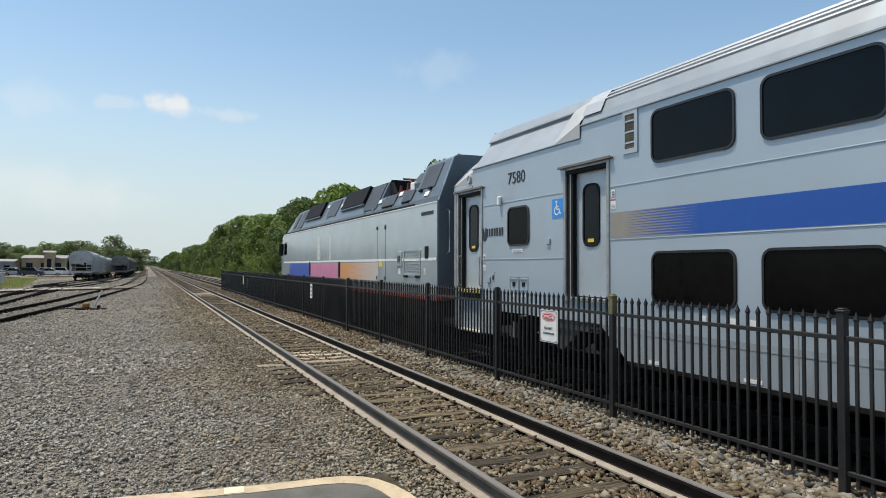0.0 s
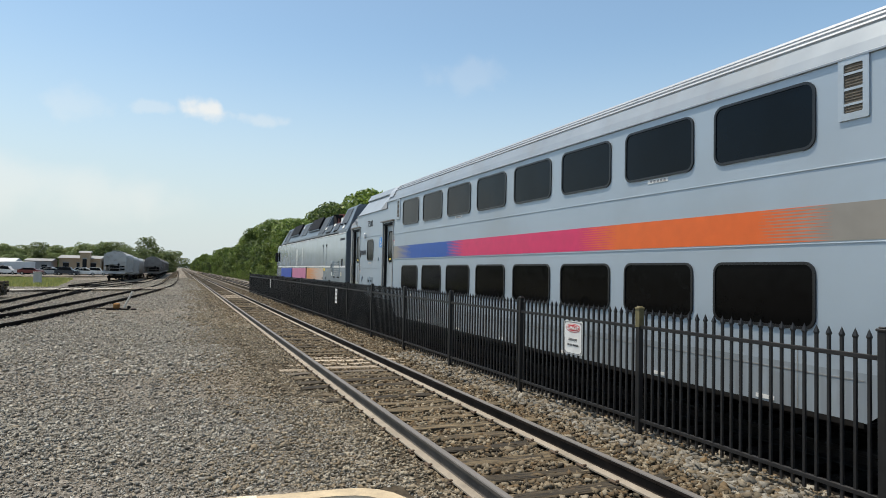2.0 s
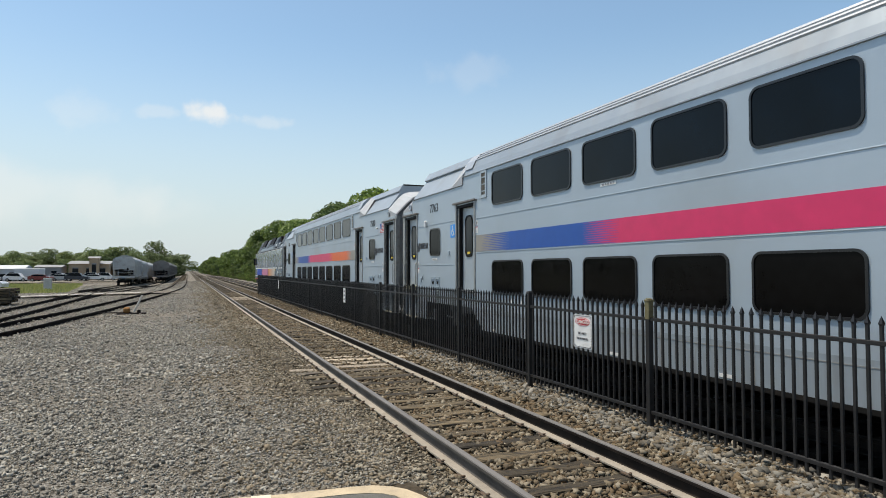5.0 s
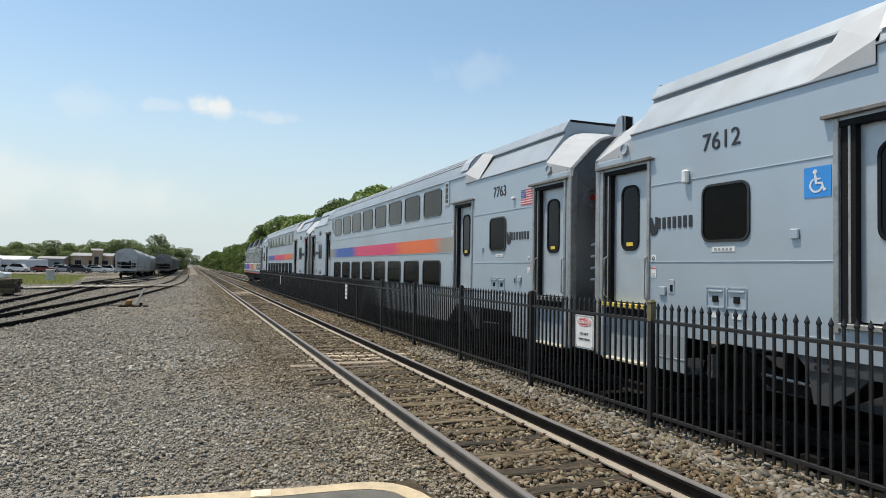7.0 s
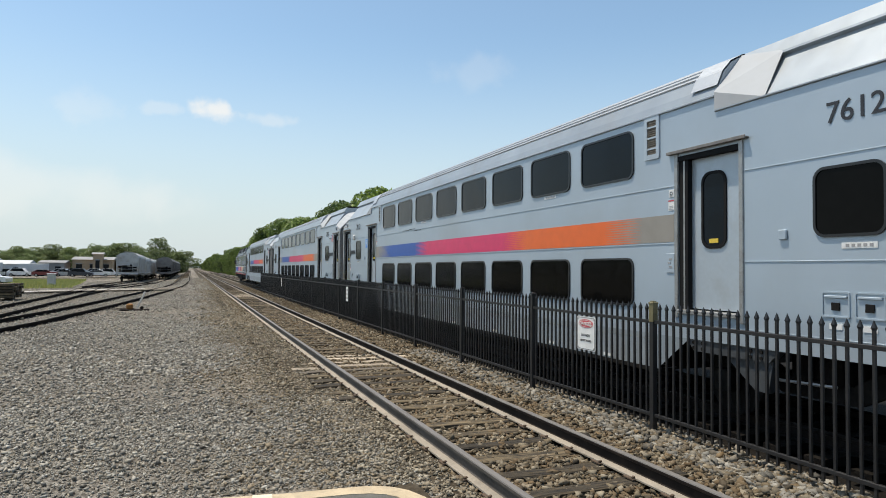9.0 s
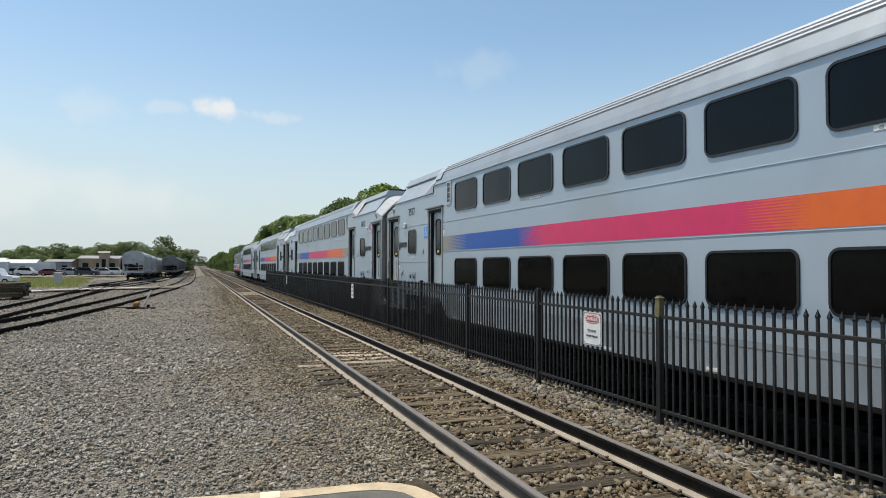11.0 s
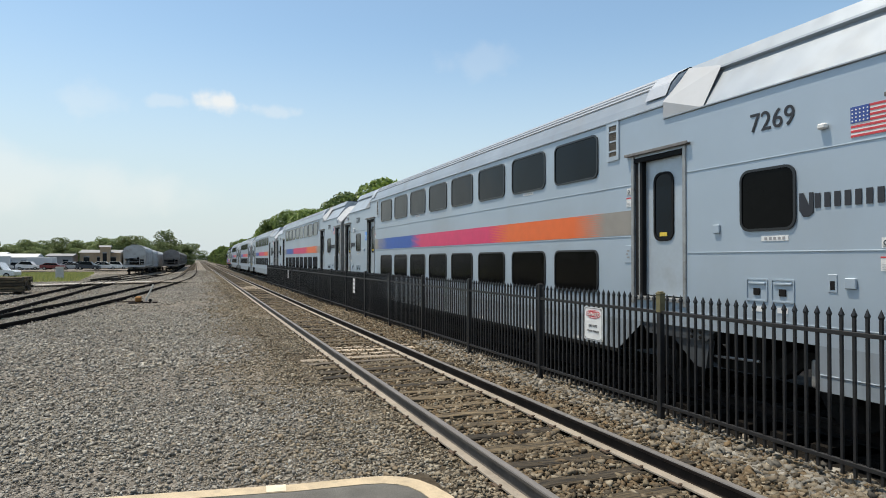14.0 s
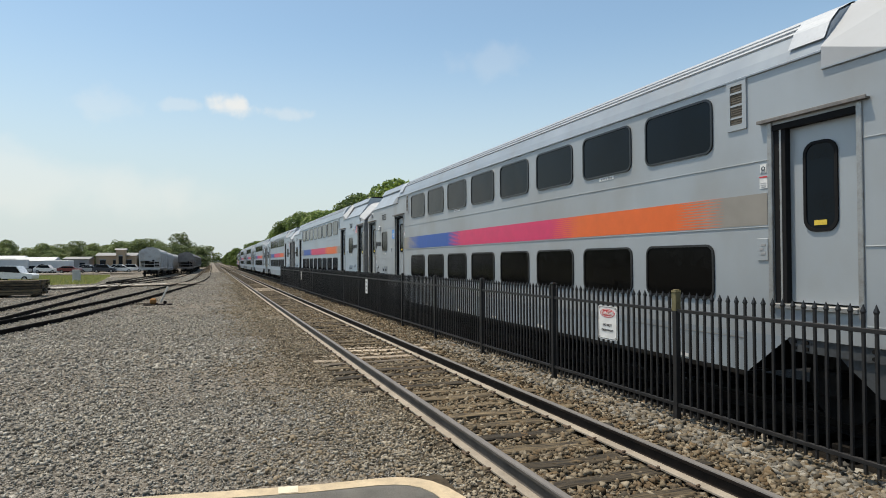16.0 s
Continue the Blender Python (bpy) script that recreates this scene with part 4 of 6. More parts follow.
def wordmark(parent, u0, u1, z):
    """The operator's mark and word as plain shapes of their size."""
    x = -1.525
    h = 0.155
    t = (u1 - u0) / 9.0
    a = -u0
    part("emblem", slab(bmesh.new(), [(a - 0.05, z - h * 1.05), (a - 0.0, z - h * 0.6), (a, z + h * 0.6), (a - 0.05, z + h * 0.6), (a - 0.12, z - h * 0.3), (a - 0.12, z + h * 0.6), (a - 0.17, z + h * 0.6), (a - 0.17, z - h * 0.8), (a - 0.11, z - h * 1.05)][::-1], x - 0.004, x), M_INK, parent, "dark emblem")
    for k in range(7):
        c = -u0 - t * (2.0 + k * 1.02)
        part("letter_bar", abox(x - 0.004, x, c - t * 0.3, c + t * 0.3, z - h / 2, z + h / 2), M_INK, parent)


def ada_sign(parent, u, z, w=0.31, h=0.32):
    x = -1.52
    p = part("access_sign", abox(x - 0.006, x, -u - w / 2, -u + w / 2, z - h / 2, z + h / 2), M_ADA, parent, "blue wheelchair access sign")
    f, b = x - 0.010, x - 0.006
    y = -u
    part("pictogram", disc(bmesh.new(), y + 0.025, z + 0.108, 0.024, f, b, 12), M_WHITE, p)
    turn = np.linspace(radians(115), radians(345), 16)
    wheel = [(y - (-0.012 + 0.078 * math.cos(a)), z - 0.035 + 0.078 * math.sin(a)) for a in turn]
    inner = [(y - (-0.012 + 0.058 * math.cos(a)), z - 0.035 + 0.058 * math.sin(a)) for a in turn]
    part("pictogram", slab(bmesh.new(), wheel + inner[::-1], f, b), M_WHITE, p)
    sitter = [(-0.035, 0.08), (-0.012, 0.08), (-0.006, 0.04), (0.04, 0.04), (0.04, 0.022), (-0.004, 0.022), (0.0, -0.004), (0.058, -0.004), (0.082, -0.075), (0.1, -0.072), (0.1, -0.09), (0.07, -0.1), (0.044, -0.024), (-0.022, -0.024)]
    part("pictogram", slab(bmesh.new(), [(y - q, z + w) for q, w in sitter], f, b), M_WHITE, p)


def flag(parent, u0, u1, z0, z1):
    x = -1.52
    p = part("flag", abox(x - 0.005, x, -u1, -u0, z0, z1), M_WHITE, parent, "striped red and white flag decal")
    h = (z1 - z0) / 13
    for k in range(0, 13, 2):
        part("stripe", abox(x - 0.008, x - 0.005, -u1, -u0, z0 + k * h, z0 + (k + 1) * h), M_REDPRINT, p)
    part("canton", abox(x - 0.011, x - 0.005, -u0 - (u1 - u0) * 0.42, -u0, z0 + 6 * h, z1), M_FLAGBLUE, p)
    for r in range(4):
        for c in range(5):
            part("star", disc(bmesh.new(), -u0 - (u1 - u0) * 0.42 * (c + 0.5) / 5, z0 + (6.9 + 1.6 * r) * h, 0.009, x - 0.013, x - 0.011, 5), M_WHITE, p)


def wheel_mesh(r):
    bm = bmesh.new()
    seg = 24
    prof = [(0.0, 0.1), (0.0, r - 0.09), (0.02, r - 0.07), (0.0, r - 0.05), (0.0, r), (0.11, r + 0.004), (0.12, r + 0.028), (0.14, r + 0.02), (0.14, 0.1)]
    rings = [[bm.verts.new((x, q * math.cos(a), q * math.sin(a))) for a in np.arange(seg) * 2 * math.pi / seg] for x, q in prof]
    for a, b in zip(rings, rings[1:] + rings[:1]):
        for k in range(seg):
            bm.faces.new((a[k], a[(k + 1) % seg], b[(k + 1) % seg], b[k]))
    bmesh.ops.recalc_face_normals(bm, faces=bm.faces)
    return bm


def bogie(parent, u, base=2.6, r=0.42):
    g = part("bogie", abox(-1.0, 1.0, -u - 0.25, -u + 0.25, 0.55, 0.85, 0.03), M_UNDER, parent, "black wheel bogie")
    for s in (-1, 1):
        bm = bmesh.new()
        prof = [(-u - base / 2 - 0.35, 0.62), (-u - base / 2 - 0.35, 0.78), (-u - 0.7, 0.8), (-u - 0.4, 0.62), (-u + 0.4, 0.62), (-u + 0.7, 0.8), (-u + base / 2 + 0.35, 0.78), (-u + base / 2 + 0.35, 0.62), (-u + 0.8, 0.6), (-u + 0.45, 0.42), (-u - 0.45, 0.42), (-u - 0.8, 0.6)]
        slab(bm, prof, s * 1.12, s * 1.0)
        part("side_frame", bm, M_UNDER, g)
        for du in (-base / 2, base / 2):
            w = part("wheel", wheel_mesh(r), M_UNDER, g)
            w.matrix_basis = pose(s * 0.82, -u + du, r) if s > 0 else pose(s * 0.82, -u + du, r, 0, 0, 180)
            part("axle_box", abox(s * 1.02, s * 1.2, -u + du - 0.14, -u + du + 0.14, r - 0.13, r + 0.15, 0.02), M_UNDER, g)
        bm = bmesh.new()
        tube(bm, [(s * 1.1, -u - 0.2, 0.6), (s * 1.1, -u - 0.2, 1.0)], 0.11, 10)
        tube(bm, [(s * 1.1, -u + 0.2, 0.6), (s * 1.1, -u + 0.2, 1.0)], 0.11, 10)
        part("spring", bm, M_UNDER, g)
    for du in (-base / 2, base / 2):
        part("axle", tube(bmesh.new(), [(-0.85, -u + du, r), (0.85, -u + du, r)], 0.08, 10), M_UNDER, g)
    return g


def raw_wedge(s, y, d):
    """A small three-cornered plate low at a coach's corner."""
    bm = bmesh.new()
    return slab(bm, [(y, 0.72), (y, 0.55), (y + 0.2 * d, 0.55)], s * 1.44, s * 1.36)


def coach():
    c = empty("passenger_coach")
    tagged(c, "silver double-deck passenger coach with blue, magenta and orange band", "train coach", "coaches of the train")
    for s in (-1, 1):
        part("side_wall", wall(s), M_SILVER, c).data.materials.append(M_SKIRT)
    part("roof", loft([(4.5, P_MID), (20.78, P_MID)]), M_ROOFMID, c, "curved silver roof")
    for a, z in ((1.37, 4.335), (1.30, 4.41), (1.22, 4.48), (1.13, 4.525), (1.03, 4.57)):
        for e in (-1, 1):
            bm = tube(bmesh.new(), [(e * a, -20.7, z), (e * a, -4.75, z)], 0.024, 6)
            part("roof_rib", bm, M_ROOF, c, "bright roof rib")
    for e in (-1, 1):
        for ua, ub in ((4.5, 4.95), (20.33, 20.78)):
            bm = bmesh.new()
            ring0 = [(1.49, 4.14), (1.40, 4.33), (1.27, 4.475), (1.07, 4.58), (0.6, 4.665)]
            v0 = [[bm.verts.new((e * a, -u, z)) for a, z in ring0] for u in (ua, ub)]
            for k in range(4):
                bm.faces.new((v0[0][k], v0[0][k + 1], v0[1][k + 1], v0[1][k]))
            part("roof_flashing", bm, M_ROOF, c)
    part("roof_panel", loft([(0.85, P_RAISED), (4.5, P_RAISED)]), M_ROOFGREY, c)
    part("roof_panel", loft([(20.78, P_RAISED), (24.43, P_RAISED)]), M_ROOFGREY, c)
    for st in ([(0.0, P_END0), (0.85, P_END1)], [(24.43, P_END1), (25.28, P_END0)]):
        part("roof_end", loft(st), M_ROOFEND, c, "bright sloping roof end")
    for s in (-1, 1):
        for ua, ub in ((4.5, 3.75), (20.78, 21.53)):
            bm = bmesh.new()
            q = [bm.verts.new(p) for p in ((s * 1.54, -ua, 3.8), (s * 1.54, -ub, 3.8), (s * 1.54, -ua, 4.04), (s * 1.08, -ua, 4.56), (s * 1.13, -ub - (ua - ub) * 0.12, 4.42))]
            bm.faces.new((q[0], q[1], q[2])); bm.faces.new((q[2], q[1], q[4], q[3]))
            part("roof_gusset", bm, M_ROOFEND, c)
    # ends
    for u, d in ((0.0, 1), (LEN, -1)):
        bm = bmesh.new()
        prof = [(a, z) for a, z in P_END0]
        full = [(1.52, 1.1)] + prof + [(-a, z) for a, z in prof[::-1] if a > 0] + [(-1.52, 1.1)]
        f = [bm.verts.new((a, -u, z)) for a, z in full]
        b = [bm.verts.new((a, -u - 0.04 * d, z)) for a, z in full]
        bm.faces.new(f); bm.faces.new(b[::-1])
        for k in range(len(full)):
            bm.faces.new((f[k], f[(k + 1) % len(full)], b[(k + 1) % len(full)], b[k]))
        bmesh.ops.recalc_face_normals(bm, faces=bm.faces)
        e = part("end_wall", bm, M_END, c, "dark grey steel coach end")
        y = -u + 0.0 * d
        for s in (-1, 1):
            part("corner_post", abox(s * 1.535, s * 1.40, y + 0.015 * d, y - 0.1 * d, 0.5, 3.5, 0.012), M_FRAME, c)
        part("gangway", loft([(u - 0.30 * d, [(0.62, 1.25), (0.62, 3.3), (0.5, 3.42), (0, 3.42)]), (u, [(0.62, 1.25), (0.62, 3.3), (0.5, 3.42), (0, 3.42)])]), M_RUBBER, c, "black rubber gangway bellows")
        for s in (-1, 1):
            bm = bmesh.new()
            for r0, r1, dx in ((0.17, 0.135, 0.06), (0.12, 0.06, 0.03)):
                seg = 18
                o = [(s * 1.1 + r0 * math.cos(t), 3.06 + r0 * math.sin(t)) for t in np.arange(seg) * 2 * math.pi / seg]
                i = [(s * 1.1 + r1 * math.cos(t), 3.06 + r1 * math.sin(t)) for t in np.arange(seg) * 2 * math.pi / seg]
                lay = [[bm.verts.new((p, y + dd * d, z)) for p, z in w] for w, dd in ((o, 0), (o, dx), (i, dx), (i, 0))]
                for a, b in zip(lay, lay[1:]):
                    for k in range(seg):
                        bm.faces.new((a[k], a[(k + 1) % seg], b[(k + 1) % seg], b[k]))
            bmesh.ops.recalc_face_normals(bm, faces=bm.faces)
            lamp = part("marker_lamp", bm, M_END, e)
            part("lens", tube(bmesh.new(), [(s * 1.1, y, 3.06), (s * 1.1, y + 0.04 * d, 3.06)], 0.05, 14), M_RED, lamp, "unlit red lens")
            for xr in (0.98, 0.82):
                rack = part("jumper_rack", abox(s * xr - 0.025, s * xr + 0.025, y, y + 0.12 * d, 1.52, 2.42, 0.008), M_DOOR, e, "pale steel jumper rack")
                for k in range(4):
                    zz = 1.66 + 0.2 * k
                    part("jumper_cable", tube(bmesh.new(), [(s * (xr + 0.16), y + 0.05 * d, zz - 0.03), (s * (xr + 0.06), y + 0.15 * d, zz), (s * (xr - 0.1), y + 0.15 * d, zz)], 0.027), M_DOOR, rack)
        rim = [(a * 0.985, y + 0.01 * d, z - 0.015) for a, z in prof]
        rim += [(-p[0], p[1], p[2]) for p in rim[-2::-1]]
        part("end_rim", tube(bmesh.new(), rim, 0.042, 6), M_FRAME, e, "rounded rim round the coach end")
        part("coupler", abox(-0.16, 0.16, y, y + 0.36 * d, 0.75, 1.05, 0.04), M_UNDER, c)
        # One dark strip draws the black lip and the end face's shade.
        part("roof_edge_strip", abox(-1.0, 1.0, y - 0.84 * d, y - 0.88 * d, 4.57, 4.615, 0.008), M_UNDER, c, "dark strip for the black lip and shaded end face of the raised roof")
        for s in (-1, 1):
            part("fascia_lip", abox(s * 1.535, s * 1.5, y - 0.01 * d, y - 0.84 * d, 3.425, 3.505, 0.006), M_SILVER, c)
            lamp = part("port_lamp", disc(bmesh.new(), y - 0.72 * d, 3.62, 0.085, s * 1.545, s * 1.5, 16), M_ROOF, c)
            part("lamp_ring", ring(bmesh.new(), [(y - 0.72 * d + 0.085 * math.cos(q), 3.62 + 0.085 * math.sin(q)) for q in np.arange(16) * math.pi / 8], [(y - 0.72 * d + 0.065 * math.cos(q), 3.62 + 0.065 * math.sin(q)) for q in np.arange(16) * math.pi / 8], s * 1.562, s * 1.54), M_DOOR, lamp)
            for q in (0.12, 0.26, 0.42, 0.56):
                part("rivet", disc(bmesh.new(), y - q * d, 3.535, 0.009, s * 1.528, s * 1.515, 6), M_FRAME, c)
            # White here stands for sunlight on a small plate at the corner.
            part("corner_gusset", raw_wedge(s, y, d), M_WHITE, c, "gusset plate coloured white for the sun on it")
        tower = part("antenna_bracket", abox(-0.40, -0.385, y - 0.02 * d, y - 0.06 * d, 4.1, 4.56), M_END, c, "dark triangular antenna bracket")
        for xa in (-0.42, -0.2):
            part("bracket_cheek", slab(bmesh.new(), [(y - 0.42 * d, 4.12), (y - 0.18 * d, 4.56), (y - 0.06 * d, 4.58), (y - 0.04 * d, 4.1)], xa - 0.012, xa + 0.012), M_ROOFGREY, tower)
        part("antenna_box", abox(-0.4, -0.22, y - 0.05 * d, y - 0.16 * d, 4.2, 4.575, 0.01), M_UNDER, tower)
    # underside
    part("underframe", abox(-1.18, 1.18, -19.6, -5.65, 0.42, 1.0), M_UNDER, c)
    part("floor_pan", abox(-1.45, 1.45, -LEN + 0.05, -0.05, 1.13, 1.24), M_UNDER, c)
    for u in (3.45, 21.83):
        bogie(c, u)
    # windows
    for s in (-1, 1):
        for i in range(8):
            u0 = 6.07 + 1.688 * i
            window(c, s, u0, u0 + 1.305, 3.19, 3.865, M_GLASS)
            window(c, s, u0, u0 + 1.305, 1.32, 1.98, M_LOWGLASS)
        window(c, s, 2.3, 3.0, 2.19, 2.87, M_LOWGLASS)
        window(c, s, 22.14, 22.86, 2.19, 2.87, M_LOWGLASS)
    for k, (a, b) in enumerate(DOORS):
        door(c, a, b, k > 1, k in (0, 3))
    x = -1.52
    part("colour_band", slab(bmesh.new(), [(-20.05, 2.205), (-20.05, 2.575), (-5.22, 2.575), (-5.22, 2.205)], x - 0.005, x), M_BAND, c, "blue, magenta and orange band")
    for z, spans in ((2.185, ((5.2, 20.06),)), (2.955, ((5.2, 20.06),)), (3.0, ((1.3, 4.05), (21.22, 23.98))), (1.93, ((1.3, 4.05), (21.22, 23.98))), (1.14, ((1.3, 4.05), (21.22, 23.98))), (0.64, ((1.3, 2.0), (23.15, 23.98)))):
        for a, b in spans:
            part("seam", abox(x - 0.008, x, -b, -a, z - 0.006, z + 0.006, 0.002), M_SILVER, c)
    p = part("charging_plate", abox(x - 0.012, x, -20.055, -19.905, 1.79, 2.05, 0.004), M_SILVER, c)
    for k in range(3):
        part("print_bar", abox(x - 0.016, x - 0.01, -20.02 + 0.03 * (k % 2), -19.96 + 0.02 * (k % 2), 1.86 + 0.05 * k, 1.885 + 0.05 * k), M_PALEBAR, p)
    vent(c, 5.48, 5.79, 3.38, 3.99)
    vent(c, 19.46, 19.77, 3.38, 3.99)
    ada_sign(c, 3.88, 2.75)
    flag(c, 23.51, 23.97, 3.05, 3.35)
    wordmark(c, 1.28, 2.16, 2.46)
    wordmark(c, 22.92, 23.9, 2.46)
    for u, z in ((2.62, 2.08), (22.6, 2.08)):
        p = part("plate", abox(x - 0.006, x, -u - 0.18, -u + 0.18, z - 0.03, z + 0.03), M_WHITE, c)
        for k in range(5):
            part("print_bar", abox(x - 0.009, x - 0.006, -u - 0.14 + 0.06 * k, -u - 0.105 + 0.06 * k, z - 0.015, z + 0.015), M_PALEBAR, p)
    for i in (2, 6):
        u = 6.07 + 1.688 * i + 0.66
        p = part("plate", abox(x - 0.006, x, -u - 0.2, -u + 0.2, 3.1, 3.155), M_WHITE, c)
        for k in range(5):
            part("print_bar", abox(x - 0.009, x - 0.006, -u - 0.16 + 0.066 * k, -u - 0.12 + 0.066 * k, 3.112, 3.143), M_PALEBAR, p)
    for u, z, red in ((1.37, 1.98, False), (1.37, 1.78, True), (5.27, 2.86, False), (5.27, 2.70, True), (20.0, 2.86, False), (20.0, 2.70, True), (23.85, 2.0, False), (23.85, 1.8, True)):
        notice(c, u, z, 0.11 if red else 0.09, 0.14 if red else 0.1, red)
    part("side_lamp", abox(x - 0.07, x, -2.06, -1.96, 2.95, 3.13, 0.02), M_WHITE, c, "small white lamp housing")
    part("camera_housing", abox(x - 0.06, x, -23.27, -23.17, 3.19, 3.25, 0.015), M_WHITE, c)
    for u, z, w, h in ((3.62, 2.22, 0.1, 0.11), (21.75, 2.22, 0.1, 0.11), (1.56, 1.53, 0.13, 0.12), (23.5, 1.6, 0.12, 0.11)):
        part("switch_box", abox(x - 0.03, x, -u - w / 2, -u + w / 2, z - h / 2, z + h / 2, 0.008), M_SILVER, c)
    for u in (1.73, 23.3):
        p = part("key_plate", abox(x - 0.008, x, -u - 0.05, -u + 0.05, 1.5, 1.69, 0.004), M_SILVER, c)
        part("key_slot", abox(x - 0.012, x - 0.007, -u - 0.025, -u + 0.025, 1.53, 1.62), M_UNDER, p)
    for u in (2.5, 2.83, 22.35, 22.7):
        h = part("hatch", ring(bmesh.new(), outline(-u - 0.15, -u + 0.15, 1.36, 1.62, 0.01, 1), outline(-u - 0.135, -u + 0.135, 1.375, 1.605, 0.01, 1), x - 0.012, x + 0.002), M_SILVER, c)
        part("hatch_latch", abox(x - 0.014, x, -u - 0.045, -u + 0.045, 1.43, 1.51, 0.004), M_UNDER, h)
        part("hatch_bar", abox(x - 0.02, x, -u - 0.12, -u + 0.12, 1.555, 1.58, 0.004), M_SILVER, h)
        part("notice", abox(x - 0.006, x, -u - 0.07, -u + 0.07, 1.24, 1.3), M_WHITE, c)
    part("skirt_edge", abox(x - 0.004, x + 0.3, -19.7, -5.57, 0.42, 0.475), M_UNDER, c)
    for k in range(9):
        u = 6.6 + 1.55 * k
        part("skirt_seam", abox(x - 0.004, x, -u - 0.006, -u + 0.006, 0.48, 1.12), M_FRAME, c)
    part("skirt_seam", abox(x - 0.004, x, -19.7, -5.57, 0.86, 0.872), M_FRAME, c)
    for u in (6.1, 7.6, 10.2, 12.4, 14.6, 16.9, 18.6):
        part("reflector", abox(x - 0.006, x, -u - 0.12, -u + 0.12, 0.5, 0.545), M_WHITE, c, "white reflector strip")
    for u in (6.9, 7.35, 7.6):
        part("notice", abox(x - 0.006, x, -u - 0.05, -u + 0.05, 1.13, 1.2), M_WHITE, c)
    for e in (0, 1):
        def mirrored(pts):
            return [(-(LEN - u) if e else -u, z) for u, z in pts]
        b = part("bogie_bracket", slab(bmesh.new(), mirrored([(3.58, 0.96), (3.75, 0.79), (4.9, 0.79), (5.05, 0.96)]), -1.50, -1.40), M_SLATE, c, "dark riveted bolster plate")
        part("bracket_foot", slab(bmesh.new(), mirrored([(3.72, 0.8), (3.79, 0.44), (3.97, 0.45), (4.32, 0.72), (4.4, 0.8)]), -1.47, -1.38), M_SLATE, b)
        for u in (3.85, 4.0, 4.75, 4.9):
            for z in (0.83, 0.9):
                part("rivet", disc(bmesh.new(), -(LEN - u) if e else -u, z, 0.022, -1.515, -1.49, 8), M_UNDER, b)
        part("air_pipe", tube(bmesh.new(), [(-1.36, -(LEN - 3.05) if e else -3.05, 0.63), (-1.36, -(LEN - 3.75) if e else -3.75, 0.6)], 0.018), M_FRAME, c)
        part("tail_valve", abox(-1.42, -1.32, -(LEN - 2.33) if e else -2.33, -(LEN - 2.25) if e else -2.25, 0.46, 0.76, 0.02), M_FRAME, c)
    for u in (1.52, 23.5):
        bm = abox(-1.4, -1.0, -u - 0.35, -u + 0.25, 0.65, 1.1, 0.02)
        part("equipment_box", bm, M_UNDER, c)
    return c


NUMBERS = ["7580", "7763", "7612", "7597", "7269", "7053"]
coaches = []
first_coach = coach()
for n, num in enumerate(NUMBERS):
    c = first_coach if n == 0 else copy_thing(first_coach, pose(0, 0, 0))
    coaches.append(c)
for u, z in ((8.5, 2.97), (9.1, 2.985), (9.6, 2.93)):
    part("scuff", abox(-1.5275, -1.52, -u - 0.28, -u + 0.28, z - 0.008, z + 0.004), M_UNDER, coaches[2], "dark scrape along the side")
for c, num in zip(coaches, NUMBERS):
    lettering("fleet_number", num, 0.31, text_at(-1.526, 2.58, 3.42), M_INK, c)
    lettering("fleet_number", num, 0.31, text_at(-1.526, 22.57, 3.42), M_INK, c)


# the last coach is the dirtiest
tagged(coaches[5], "dusty grey double-deck passenger coach with blue, magenta and orange band", "train coach", "coaches of the train")
for o in coaches[5].children_recursive:
    if o.type == "MESH" and o.data.materials and o.data.materials[0] in (M_SILVER, M_DOOR):
        o.data = o.data.copy()
        o.data.materials[0] = M_SILVERDUSTY


